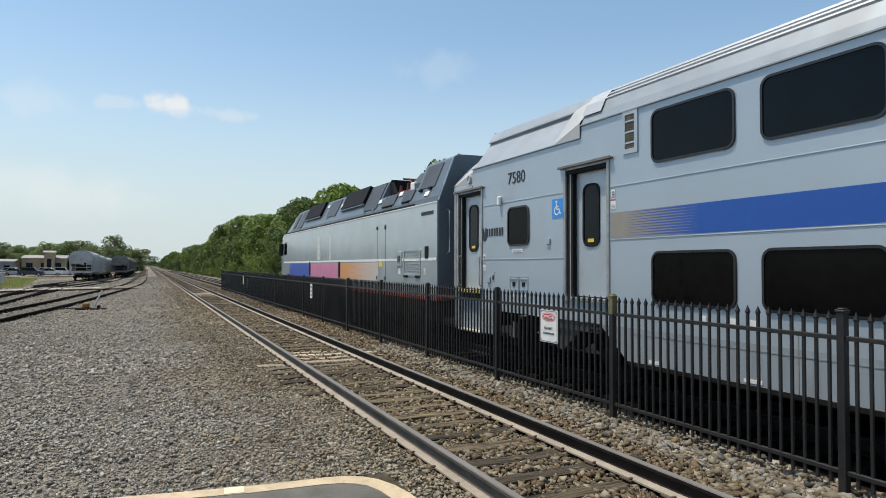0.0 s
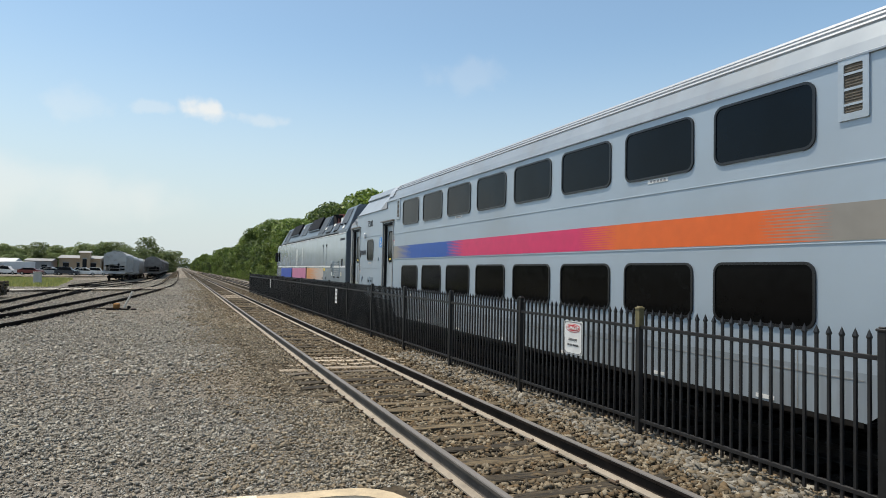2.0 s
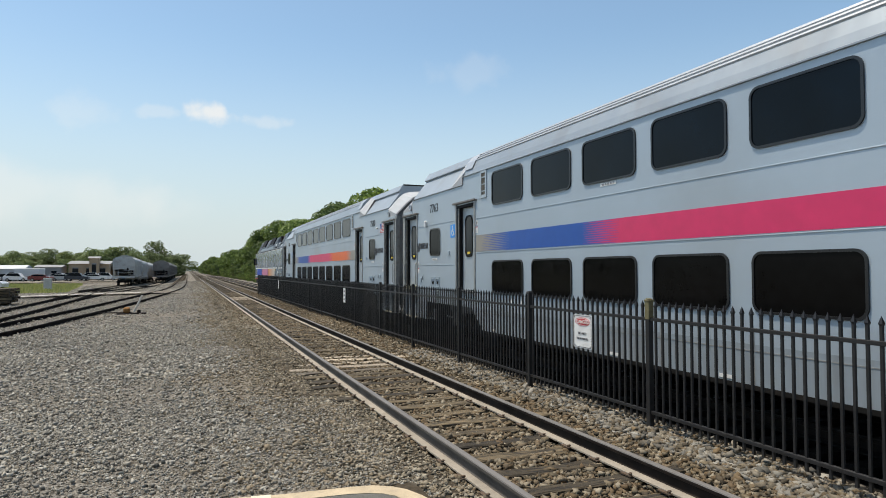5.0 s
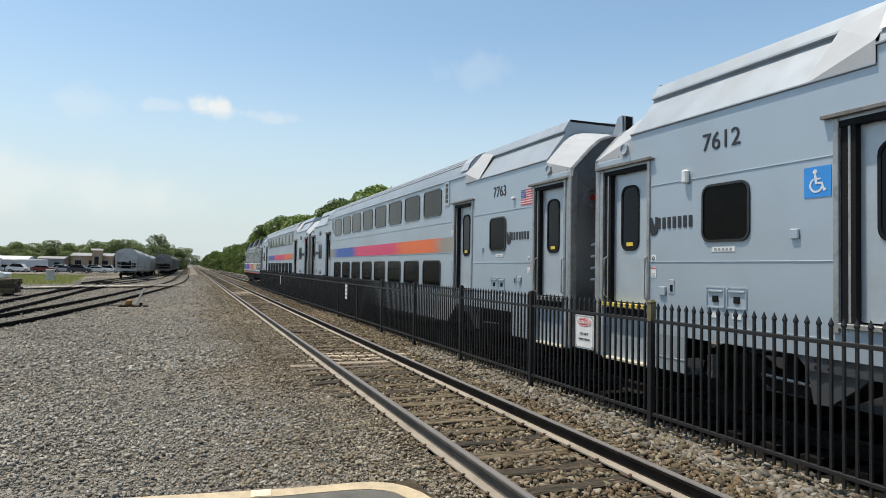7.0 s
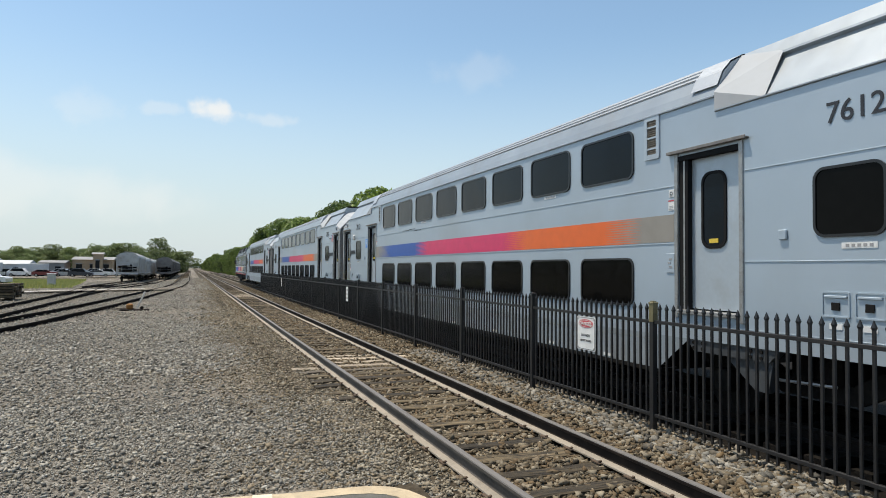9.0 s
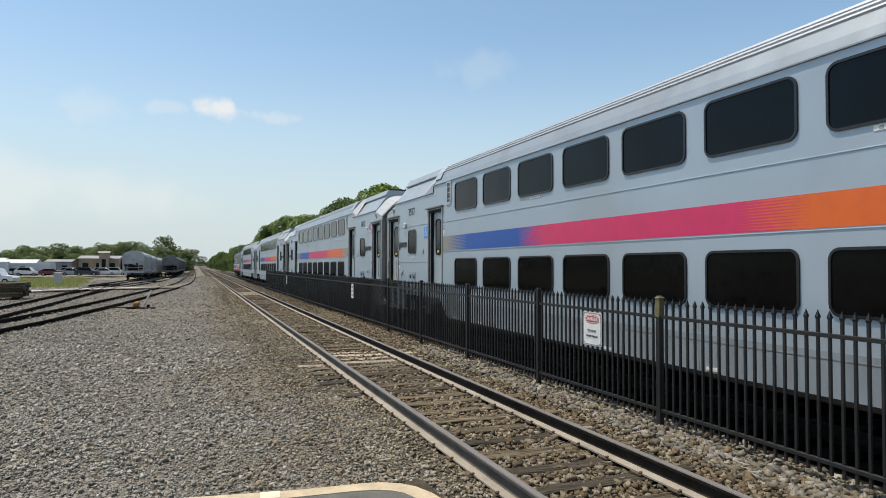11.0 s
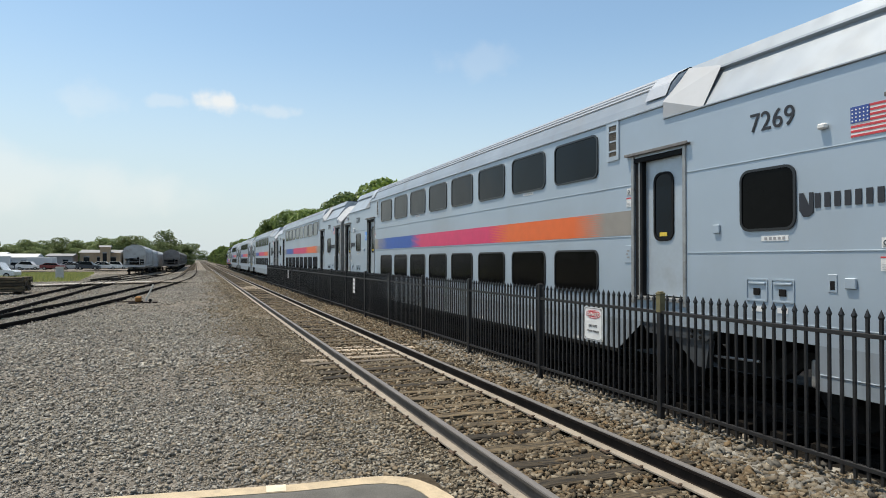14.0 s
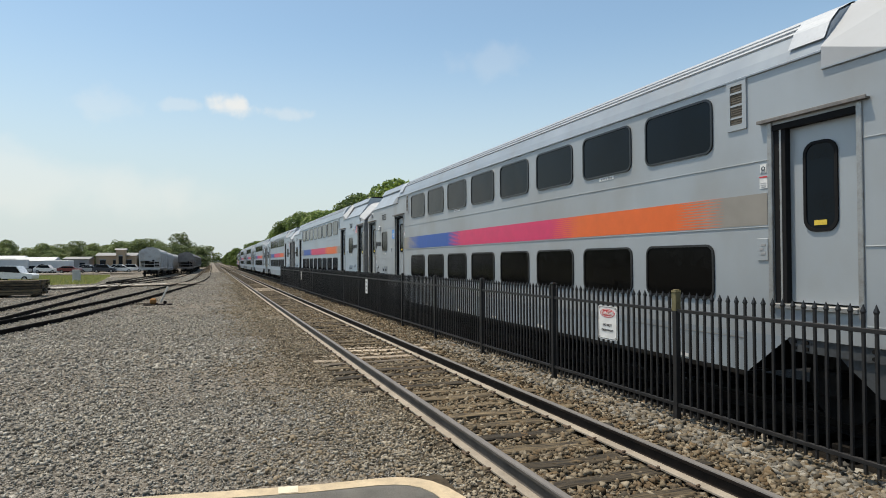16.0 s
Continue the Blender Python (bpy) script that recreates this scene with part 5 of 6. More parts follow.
def locomotive():
    """Dual-mode locomotive; its front end is u = 0."""
    l = empty("locomotive")
    tagged(l, "silver and slate locomotive with blue, magenta and orange panels", "locomotive")
    LL, x = 20.38, -1.47
    sec = [(1.47, 1.0), (1.47, 2.6), (1.47, 3.34), (0, 3.36)]
    part("body", loft([(0.0, [(0.95, 1.0), (1.0, 2.3), (0.9, 2.5), (0, 2.55)]), (0.7, [(1.36, 1.0), (1.40, 2.3), (1.3, 2.75), (0, 2.8)]), (1.3, [(1.47, 1.0), (1.47, 2.6), (1.45, 3.2), (0, 3.3)]), (1.7, sec), (LL, sec)]), M_LOCO, l, "glossy silver side")
    hi = [(1.43, 3.35), (1.43, 3.47), (1.02, 4.33), (0.86, 4.41), (0, 4.43)]
    lo = [(1.43, 3.35), (1.43, 3.47), (1.24, 3.84), (1.1, 3.88), (0, 3.9)]
    tail = [(1.43, 3.35), (1.43, 3.47), (1.03, 4.40), (0.9, 4.48), (0, 4.5)]
    part("roof_hood", loft([(1.3, [(1.40, 3.2), (1.36, 3.25), (1.3, 3.3), (1.1, 3.34), (0, 3.36)]), (3.3, hi), (15.9, hi)]), M_LOCODARK, l, "slate roof hood")
    part("roof_well", loft([(15.9, lo), (18.75, lo)]), M_LOCODARK, l)
    part("roof_hood", loft([(18.75, tail), (LL, tail)]), M_LOCODARK, l, "slate roof hood")
    part("end_wall", abox(-1.45, 1.45, -LL - 0.03, -LL, 1.0, 3.36), M_LOCODARK, l, "slate rear end wall")
    # Black strip painted for the shadow line below the hood.
    part("shadow_gap", abox(-1.46, -1.43, -18.9, -1.75, 3.35, 3.39), M_GRILLE, l, "black strip as the shadow gap under the roof hood")
    part("gutter_line", abox(x - 0.012, x, -LL, -1.75, 3.31, 3.335), M_WHITE, l, "pale rain strip")
    for e in (-1, 1):
        part("edge_trim", tube(bmesh.new(), [(e * 1.44, -LL - 0.01, 3.36), (e * 1.04, -LL - 0.01, 4.41), (e * 0.9, -LL - 0.01, 4.49)], 0.02), M_LOCO, l, "pale trim along the rear edge")
    n = Vector((-0.86, 0, 0.41)).normalized()
    up = Vector((0.41, 0, 0.86)).normalized()

    def panel(name, u0, u1, a, b, out, mat, tall=0.95, label="", up=up):
        """A plate lying on the hood's slope, from a to b of its height."""
        bm = bmesh.new()
        q = [Vector((-1.43, -u, 3.47)) + up * tall * t for u, t in ((u0, a), (u1, a), (u1, b), (u0, b))]
        f = [bm.verts.new(p + n * out) for p in q]
        g = [bm.verts.new(p - n * 0.02) for p in q]
        bm.faces.new(f)
        bm.faces.new(g[::-1])
        for k in range(4):
            bm.faces.new((f[k], f[(k + 1) % 4], g[(k + 1) % 4], g[k]))
        bmesh.ops.recalc_face_normals(bm, faces=bm.faces)
        return part(name, bm, mat, l, label)

    for u0, u1, a, b, out, m in ((5.9, 8.6, 0.36, 1.04, 0.10, M_GRILLE), (11.7, 14.3, 0.36, 1.04, 0.10, M_GRILLE)):
        panel("radiator_grille", u0, u1, a, b, out, m, label="black radiator grille")
        panel("grille_frame", u0 - 0.05, u1 + 0.05, a - 0.05, a, out * 0.8, M_LOCODARK)
    for u0, u1, a, b, m in ((3.5, 4.1, 0.1, 0.9, M_SLATE), (4.5, 5.5, 0.06, 0.95, M_SLATE), (9.5, 10.9, 0.24, 0.95, M_SLATE), (14.45, 15.75, 0.06, 1.0, M_SLATE)):
        panel("roof_hatch", u0, u1, a, b, 0.025, m, label="dark grey roof hatch")
        for uu in (u0 + 0.2, u1 - 0.2):
            panel("hatch_latch", uu - 0.06, uu + 0.06, a - 0.05, a - 0.01, 0.04, M_FRAME)
    for u0, u1 in ((16.3, 17.3), (17.9, 18.6)):
        panel("roof_hatch", u0, u1, 0.12, 0.9, 0.025, M_SLATE, 0.41, "dark grey roof hatch")
        panel("hatch_bar", u0 + 0.1, u1 - 0.1, 0.0, 0.08, 0.05, M_GRILLE, 0.41)
    steep = Vector((0.40, 0, 0.93)).normalized()
    panel("roof_hatch", 18.95, 19.9, 0.3, 0.95, 0.02, M_SLATE, 1.0, "dark grey roof hatch", steep)
    for uu in (19.1, 19.7):
        panel("hatch_latch", uu - 0.08, uu + 0.08, 0.23, 0.28, 0.06, M_GRILLE, 1.0, "", steep)
    for u, a in ((9.2, 0.72), (11.35, 0.55), (15.95, 0.22), (17.6, 0.3), (19.6, 0.06)):
        panel("roof_notice", u - 0.14, u + 0.14, a, a + 0.13, 0.03, M_WHITE, label="white roof sticker")
    for e in (-1, 1):
        part("well_wall", slab(bmesh.new(), [(-15.92, 3.88), (-16.35, 3.88), (-15.92, 4.38)], e * 1.0, e * 0.9), M_GRILLE, l)
    part("well_bulkhead", abox(-0.98, 0.98, -15.95, -15.91, 3.88, 4.4), M_GRILLE, l)
    part("pantograph_base", abox(-0.9, 0.9, -17.6, -16.2, 3.91, 4.0, 0.02), M_PANTO, l, "folded dark red pantograph")
    bm = bmesh.new()
    for e in (-1, 1):
        tube(bm, [(e * 0.5, -16.3, 4.0), (e * 0.45, -17.4, 4.22), (e * 0.6, -16.6, 4.34)], 0.032)
        tube(bm, [(e * 0.75, -16.5, 3.95), (e * 0.75, -16.9, 4.28), (e * 0.75, -17.3, 3.95)], 0.035)
    tube(bm, [(-0.9, -16.7, 4.34), (0.9, -16.7, 4.34)], 0.03)
    part("pantograph_arm", bm, M_PANTO, l)
    bm = bmesh.new()
    tube(bm, [(-0.7, -17.3, 4.05), (-0.65, -18.3, 4.46), (-0.3, -18.5, 4.5)], 0.02)
    tube(bm, [(0.1, -17.3, 4.05), (0.1, -18.3, 4.46), (-0.3, -18.5, 4.5)], 0.02)
    part("contact_arm", bm, M_GRILLE, l)
    for u in (16.4, 17.0, 17.5):
        part("insulator", tube(bmesh.new(), [(-0.85, -u, 3.9), (-0.85, -u, 4.0), (-0.85, -u, 4.18)], [0.08, 0.06, 0.04], 8), M_PANTO, l)
    box_s = [(1.0, 3.88), (1.0, 4.05), (0.7, 4.4), (0, 4.42)]
    part("roof_box", loft([(17.55, box_s), (18.7, box_s)]), M_SLATE, l, "dark equipment box in the roof well")
    part("roof_box_lid", abox(-1.02, -0.4, -17.85, -17.55, 3.9, 4.12, 0.02), M_WHITE, l)
    part("white_line", abox(x - 0.006, x, -LL + 0.05, -1.75, 1.93, 2.0), M_WHITE, l, "white line along the side")
    for u0, u1, m, n in ((3.2, 7.3, M_LBLUE, "blue panel"), (7.55, 11.8, M_LPINK, "magenta panel"), (12.1, 16.2, M_LORANGE, "faded orange panel")):
        part("colour_panel", abox(x - 0.006, x, -u1, -u0, 1.36, 1.9), m, l, n)
    for u0, u1 in ((8.7, 9.2), (10.55, 10.75)):
        part("paint_streak", abox(x - 0.004, x, -u1, -u0, 2.03, 2.95), M_LSTREAK, l, "pale upright streak")
    for u in (7.43, 11.95):
        part("step_slot", abox(x - 0.02, x, -u - 0.09, -u + 0.09, 1.4, 1.95, 0.01), M_GRILLE, l)
    for u in (16.07, 16.77):
        for z in (1.4, 2.86):
            part("hinge", abox(x - 0.03, x, -u - 0.04, -u + 0.04, z, z + 0.1, 0.01), M_SLATE, l)
    for u in (16.1, 16.8):
        part("door_seam", abox(x - 0.005, x, -u - 0.007, -u + 0.007, 1.36, 3.0), M_LOCODARK, l)
    part("warning_plate", abox(x - 0.008, x, -16.55, -16.25, 1.78, 1.9), M_YELLOW, l, "yellow warning plate")
    v = part("vent_grille", ring(bmesh.new(), outline(-19.4, -18.25, 1.55, 2.22, 0.02, 1), outline(-19.36, -18.29, 1.59, 2.18, 0.02, 1), x - 0.02, x + 0.002), M_LOCO, l)
    for r in range(6):
        for k in range(9):
            part("vent_slot", abox(x - 0.012, x, -19.3 + 0.11 * k, -19.235 + 0.11 * k, 1.655 + 0.085 * r, 1.675 + 0.085 * r), M_FRAME, v)
    for u in (18.4, 19.2):
        part("vent_foot", abox(x - 0.03, x, -u - 0.14, -u + 0.14, 1.5, 1.56, 0.01), M_GRILLE, l)
    h = part("socket_box", abox(x - 0.03, x, -18.12, -17.76, 1.78, 2.2, 0.015), M_LOCO, l)
    part("socket", abox(x - 0.045, x - 0.03, -18.02, -17.86, 1.9, 2.08, 0.01), M_SLATE, h)
    part("filler_box", abox(x - 0.015, x, -19.88, -19.66, 1.98, 2.28, 0.01), M_GRILLE, l)
    for u, m in ((17.92, M_WHITE), (19.66, M_STEP)):
        part("notice", abox(x - 0.006, x, -u - 0.07, -u + 0.07, 1.58, 1.74), m, l)
    for k in range(9):
        part("letter_bar", abox(x - 0.006, x, -20.17 + 0.085 * k, -20.105 + 0.085 * k, 3.04, 3.13), M_INK, l)
    part("sill", abox(x - 0.02, x + 0.3, -LL, -1.5, 0.98, 1.05), M_RED, l, "red frame line")
    part("handrail", tube(bmesh.new(), [(-1.2, -LL - 0.02, 2.1), (-1.2, -LL - 0.12, 2.13), (-1.2, -LL - 0.12, 3.1), (-1.2, -LL - 0.02, 3.13)], 0.022), M_LOCO, l)
    for u in (0.35, 0.8):
        part("mirror", abox(-1.62, -1.5, -u - 1.0, -u - 0.9, 2.3, 2.9, 0.02), M_GRILLE, l)
    part("cab_window", slab(bmesh.new(), outline(-2.5, -1.9, 2.35, 2.95, 0.06), x - 0.006, x), M_GLASS, l)
    part("lower_line", abox(x - 0.006, x, -LL + 0.05, -1.5, 1.27, 1.315), M_WHITE, l, "thin white lower line")
    part("underframe", abox(-1.3, 1.3, -LL + 0.3, -0.6, 0.55, 1.0), M_UNDER, l)
    part("end_step", abox(-1.45, -0.6, -LL - 0.25, -LL, 1.02, 1.12, 0.01), M_RED, l, "red step plate")
    part("fuel_tank", abox(-1.35, 1.35, -13.0, -7.8, 0.25, 0.9, 0.08), M_UNDER, l)
    for u in (4.2, 16.6):
        bogie(l, u, 2.8, 0.5)
    return l


loco = locomotive()


# ---- yard: hopper wagons, switch stand, timber pile, distance ----
def hopper(mat, label):
    h = empty("hopper_wagon")
    tagged(h, label, "freight wagon", "parked hopper wagons")
    L = 16.5
    prof = [(1.3, 1.35), (1.55, 1.5), (1.57, 3.6), (1.45, 4.0), (1.15, 4.3), (0.6, 4.47), (0, 4.52)]
    cap = [(1.3, 2.5), (1.55, 2.55), (1.57, 3.6), (1.45, 4.0), (1.15, 4.3), (0.6, 4.47), (0, 4.52)]
    part("body", loft([(-0.35, cap), (-2.1, prof), (-(L - 2.1), prof), (-(L - 0.35), cap)]), mat, h)
    for e, d in ((0.0, 1), (L, -1)):
        part("end_sill", abox(-1.5, 1.5, e, e + d * 0.2, 1.1, 1.45), mat, h)
        for s in (-1, 1):
            part("end_post", abox(s * 1.5, s * 1.4, e + d * 0.05, e + d * 0.2, 1.4, 4.1), mat, h)
            part("side_ladder", abox(s * 0.75, s * 0.7, e, e + d * 0.06, 1.3, 4.2), mat, h)
        for k in range(5):
            part("rung", abox(-1.45, -0.7, e, e + d * 0.04, 1.6 + 0.42 * k, 1.65 + 0.42 * k), mat, h)
            part("rung", abox(0.7, 1.45, e, e + d * 0.04, 1.6 + 0.42 * k, 1.65 + 0.42 * k), mat, h)
        part("platform", abox(-1.45, 1.45, e, e + d * 0.6, 1.9, 1.96), mat, h)
        # Black block put in for the dark of the recess under the slope.
        part("machinery", abox(-0.9, 0.9, e + d * 0.5, e + d * 1.3, 1.5, 2.3, 0.05), M_UNDER, h, "black block standing for the dark recess under the slope")
        part("coupler", abox(-0.2, 0.2, e - d * 0.5, e, 0.75, 1.1), M_UNDER, h)
        part("brake_wheel", tube(bmesh.new(), [(0.55, e - d * 0.1, 2.5), (0.55, e - d * 0.06, 2.5)], 0.17, 14), M_UNDER, h)
        b = part("bogie", abox(-1.0, 1.0, e + d * 1.4, e + d * 3.2, 0.4, 0.75), M_UNDER, h)
        for s in (-1, 1):
            part("side_frame", abox(s * 1.1, s * 0.95, e + d * 1.1, e + d * 3.5, 0.35, 0.65), M_UNDER, b)
            for a in (1.4, 3.2):
                w = part("wheel", wheel_mesh(0.42), M_UNDER, b)
                w.matrix_basis = pose(s * 0.82, e + d * a, 0.42, 0, 0, 0 if s > 0 else 180)
    for k in range(3):
        y = 3.4 + 4.8 * k
        bm = bmesh.new()
        t = [bm.verts.new((a, y + b, 1.5)) for a, b in ((-1.4, -2.0), (1.4, -2.0), (1.4, 2.0), (-1.4, 2.0))]
        o = [bm.verts.new((a, y + b, 0.5)) for a, b in ((-0.4, -0.4), (0.4, -0.4), (0.4, 0.4), (-0.4, 0.4))]
        for i in range(4):
            bm.faces.new((t[i], t[(i + 1) % 4], o[(i + 1) % 4], o[i]))
        bm.faces.new(o)
        part("discharge_hopper", bm, mat, h)
    for s in (-1, 1):
        part("side_sill", abox(s * 1.56, s * 1.3, 0.1, L - 0.1, 1.25, 1.5), mat, h)
        for k in range(6):
            y = 2.0 + 12.5 * k / 5
            part("side_rib", abox(s * 1.61, s * 1.5, y - 0.07, y + 0.07, 1.5, 3.7), mat, h)
    part("roof_walk", abox(-0.5, 0.5, 0.4, L - 0.4, 4.56, 4.62), mat, h)
    return h


def wagons():
    a = hopper(M_HOPPER, "light grey covered hopper wagon parked on the siding")
    a.matrix_basis = pose(-9.15, 110, -0.49)
    for k in range(1, 4):
        copy_thing(a, pose(-9.15, 110 + 17.6 * k, -0.49 - 0.012 * 17.6 * min(k, 2)))
    b = hopper(M_HOPPER2, "weathered brown-grey covered hopper wagon on the siding")
    b.matrix_basis = pose(-5.2, 146, -0.71)
    for k in range(1, 6):
        copy_thing(b, pose(-5.2, 146 + 17.6 * k, -0.72))


def switch_stand(x, y):
    s = empty("switch_stand", pose(x, y, -0.17))
    tagged(s, "rusty orange switch stand with a pale throw lever", "switch stand")
    part("base_plate", abox(-0.6, 0.6, -0.25, 0.25, 0, 0.06, 0.01), M_RAIL, s)
    part("housing", abox(-0.34, -0.06, -0.12, 0.12, 0.06, 0.32, 0.06), paint("rust_orange", (0.26, 0.12, 0.03), 0.8, 0, 0.4, 5), s, "rust-orange housing")
    part("lever", tube(bmesh.new(), [(0.1, 0, 0.1), (0.42, 0, 0.85)], 0.045), M_CONCRETE, s, "pale throw lever")
    part("lever_weight", tube(bmesh.new(), [(0.3, -0.1, 0.12), (0.3, 0.1, 0.12)], 0.075, 10), M_RAIL, s)
    part("rod", tube(bmesh.new(), [(0.0, 0, 0.08), (-1.6, 0.1, 0.08)], 0.025), M_RAIL, s)


def timber_pile(x, y):
    p = empty("sleeper_pile", pose(x, y, -0.24))
    tagged(p, "stack of old dark timber sleepers on bearers", "timber pile")
    base = part("sleeper", tie_mesh(3), M_TIE, p)
    base.matrix_basis = pose(0, 0, 0.35)
    g = random.Random(4)
    for lay in range(5):
        for k in range(9):
            if lay == 0 and k == 0:
                continue
            share(base, "sleeper", pose(g.uniform(-0.08, 0.08), k * 0.26 - 0.0, 0.35 + lay * 0.17, 0, 0, g.uniform(-2, 2)), p)
    for dx in (-0.8, 0.8):
        share(base, "bearer", pose(dx, 1.0, 0.16, 0, 0, 90), p)
    return p


def relay_box(x, y, z=-0.25):
    b = empty("relay_box", pose(x, y, z))
    tagged(b, "small pale concrete relay box at the grass edge", "relay box")
    part("body", abox(-0.35, 0.35, -0.3, 0.3, 0, 1.2, 0.03), M_CONCRETE, b)
    part("lid", abox(-0.4, 0.4, -0.35, 0.35, 1.2, 1.27, 0.02), M_WALLWHITE, b)


def car(mat, label, x, y, rz, tall=1.45, z=-0.4):
    c = empty("parked_car", pose(x, y, z, 0, 0, rz))
    tagged(c, label, "car", "cars parked across the yard")
    h = tall - 1.45
    side = [(-2.2, 0.35), (-2.25, 0.75), (-2.1, 0.92), (-1.1, 1.0), (-0.55, 1.42 + h), (1.2, 1.45 + h), (2.0, 1.05 + h * 0.6), (2.25, 0.95), (2.25, 0.4)]
    part("body", slab(bmesh.new(), side, -0.88, 0.88), mat, c)
    glass = [(-0.95, 1.03), (-0.5, 1.37 + h), (1.15, 1.4 + h), (1.75, 1.06 + h * 0.4)]
    for s in (-1, 1):
        part("side_glass", slab(bmesh.new(), glass, s * 0.9, s * 0.87), M_GLASS, c)
        for yy in (-1.4, 1.4):
            w = part("wheel", tube(bmesh.new(), [(s * 0.72, yy, 0.33), (s * 0.92, yy, 0.33)], 0.33, 14), M_RUBBER, c)
            part("rim", tube(bmesh.new(), [(s * 0.9, yy, 0.33), (s * 0.93, yy, 0.33)], 0.2, 10), M_FRAME, w)
    part("windscreen", abox(-0.8, 0.8, -0.85, -0.8, 1.02, 1.3), M_GLASS, c)
    return c


def trailer(x, y, length, height, rz, z=-0.4):
    t = empty("box_trailer", pose(x, y, z, 0, 0, rz))
    tagged(t, "white box trailer standing in the lot", "trailer", "trailers in the lot")
    part("box", abox(-length / 2, length / 2, -1.25, 1.25, 1.0, height, 0.08), M_WALLWHITE, t)
    for a in (-length / 2 + 1.2, length / 2 - 1.2):
        for s in (-1, 1):
            part("wheel", tube(bmesh.new(), [(a, s * 0.9, 0.45), (a, s * 1.2, 0.45)], 0.45, 12), M_RUBBER, t)
    part("chassis", abox(-length / 2, length / 2, -0.9, 0.9, 0.75, 1.0), M_UNDER, t)
    return t


def shed(x0, x1, y, depth, h, mat, label, roof=0.0, rmat=None, openings=4, z=-0.5):
    s = empty("low_building", pose(x0, y, z))
    tagged(s, label, "building", "buildings across the yard")
    w = x1 - x0
    part("wall", abox(0, w, 0, depth, 0, h), mat, s)
    bm = bmesh.new()
    slab(bm, [(-0.3, h), (depth / 2, h + roof + 0.15), (depth + 0.3, h)], -0.3, w + 0.3)
    part("roof", bm, rmat or M_WALLGREY, s)
    for k in range(openings):
        a = w * (k + 0.5) / openings
        win = part("window", abox(a - w * 0.22 / openings, a + w * 0.22 / openings, -0.06, 0, h * 0.3, h * 0.72), M_GLASS, s)
        part("frame", abox(a - w * 0.26 / openings, a + w * 0.26 / openings, -0.1, -0.02, h * 0.72, h * 0.77), M_WALLGREY, win)
    return s


def leaves(name, mat, blobs, count, size, seed, parent):
    """A crown: many small leaf faces spread through lumpy masses."""
    g = np.random.default_rng(seed)
    B = np.array(blobs, float)
    w = B[:, 3] ** 2
    pick = g.choice(len(B), count, p=w / w.sum())
    d = g.normal(0, 1, (count, 3))
    d /= np.linalg.norm(d, axis=1, keepdims=True)
    r = B[pick, 3] * g.uniform(0.55, 1.08, count) ** 0.6
    c = B[pick, :3] + d * r[:, None] * np.array([1, 1, 0.85])
    a, b = g.normal(0, 1, (count, 3)), g.normal(0, 1, (count, 3))
    a = a - d * (a * d).sum(1, keepdims=True) * 0.55
    a /= np.linalg.norm(a, axis=1, keepdims=True)
    b = np.cross(a, b); b /= np.linalg.norm(b, axis=1, keepdims=True)
    s = g.uniform(size * 0.6, size * 1.3, (count, 1))
    v = np.stack([c + a * s, c + b * s * 0.6, c - a * s * 0.9, c - b * s * 0.6], 1).reshape(-1, 3)
    me = bpy.data.meshes.new(name)
    me.vertices.add(count * 4)
    me.vertices.foreach_set("co", v.reshape(-1).astype(np.float32))
    me.loops.add(count * 4)
    me.loops.foreach_set("vertex_index", np.arange(count * 4, dtype=np.int32))
    me.polygons.add(count)
    me.polygons.foreach_set("loop_start", (np.arange(count) * 4).astype(np.int32))
    me.update(calc_edges=True)
    me.materials.append(mat)
    ob = new(name, me)
    ob.parent = parent
    return ob


def tree(seed, height, mat, label, count=2600, low=0.12, lean=1.0):
    g = random.Random(seed)
    t = empty("tree")
    tagged(t, label, "tree", "trees along the line")
    bm = bmesh.new()
    top = height * 0.62
    tube(bm, [(0, 0, -0.3), (0.1, 0.05, top * 0.4), (g.uniform(-0.4, 0.4), g.uniform(-0.4, 0.4), top)], [0.22, 0.17, 0.07], 7)
    blobs = []
    for k in range(16):
        h = height * (low + (0.86 - low) * (k + 0.5) / 16)
        reach = height * 0.30 * (1.0 - abs((k + 0.5) / 16 - 0.42) * 0.95) * g.uniform(0.6, 1.15) * lean
        a = g.uniform(0, 6.28)
        p = (math.cos(a) * reach, math.sin(a) * reach, h)
        tube(bm, [(0, 0, max(h * 0.6, 0.2)), (p[0] * 0.5, p[1] * 0.5, h * 0.85), p], [0.07, 0.05, 0.02], 5)
        blobs.append((*p, height * g.uniform(0.09, 0.17)))
    blobs.append((0, 0, height * 0.6, height * 0.2))
    blobs.append((g.uniform(-.6, .6), 0, height * 0.86, height * 0.12))
    part("trunk", bm, M_BARK, t)
    leaves("crown", mat, blobs, int(count * 1.35), height * 0.020, seed, t)
    return t


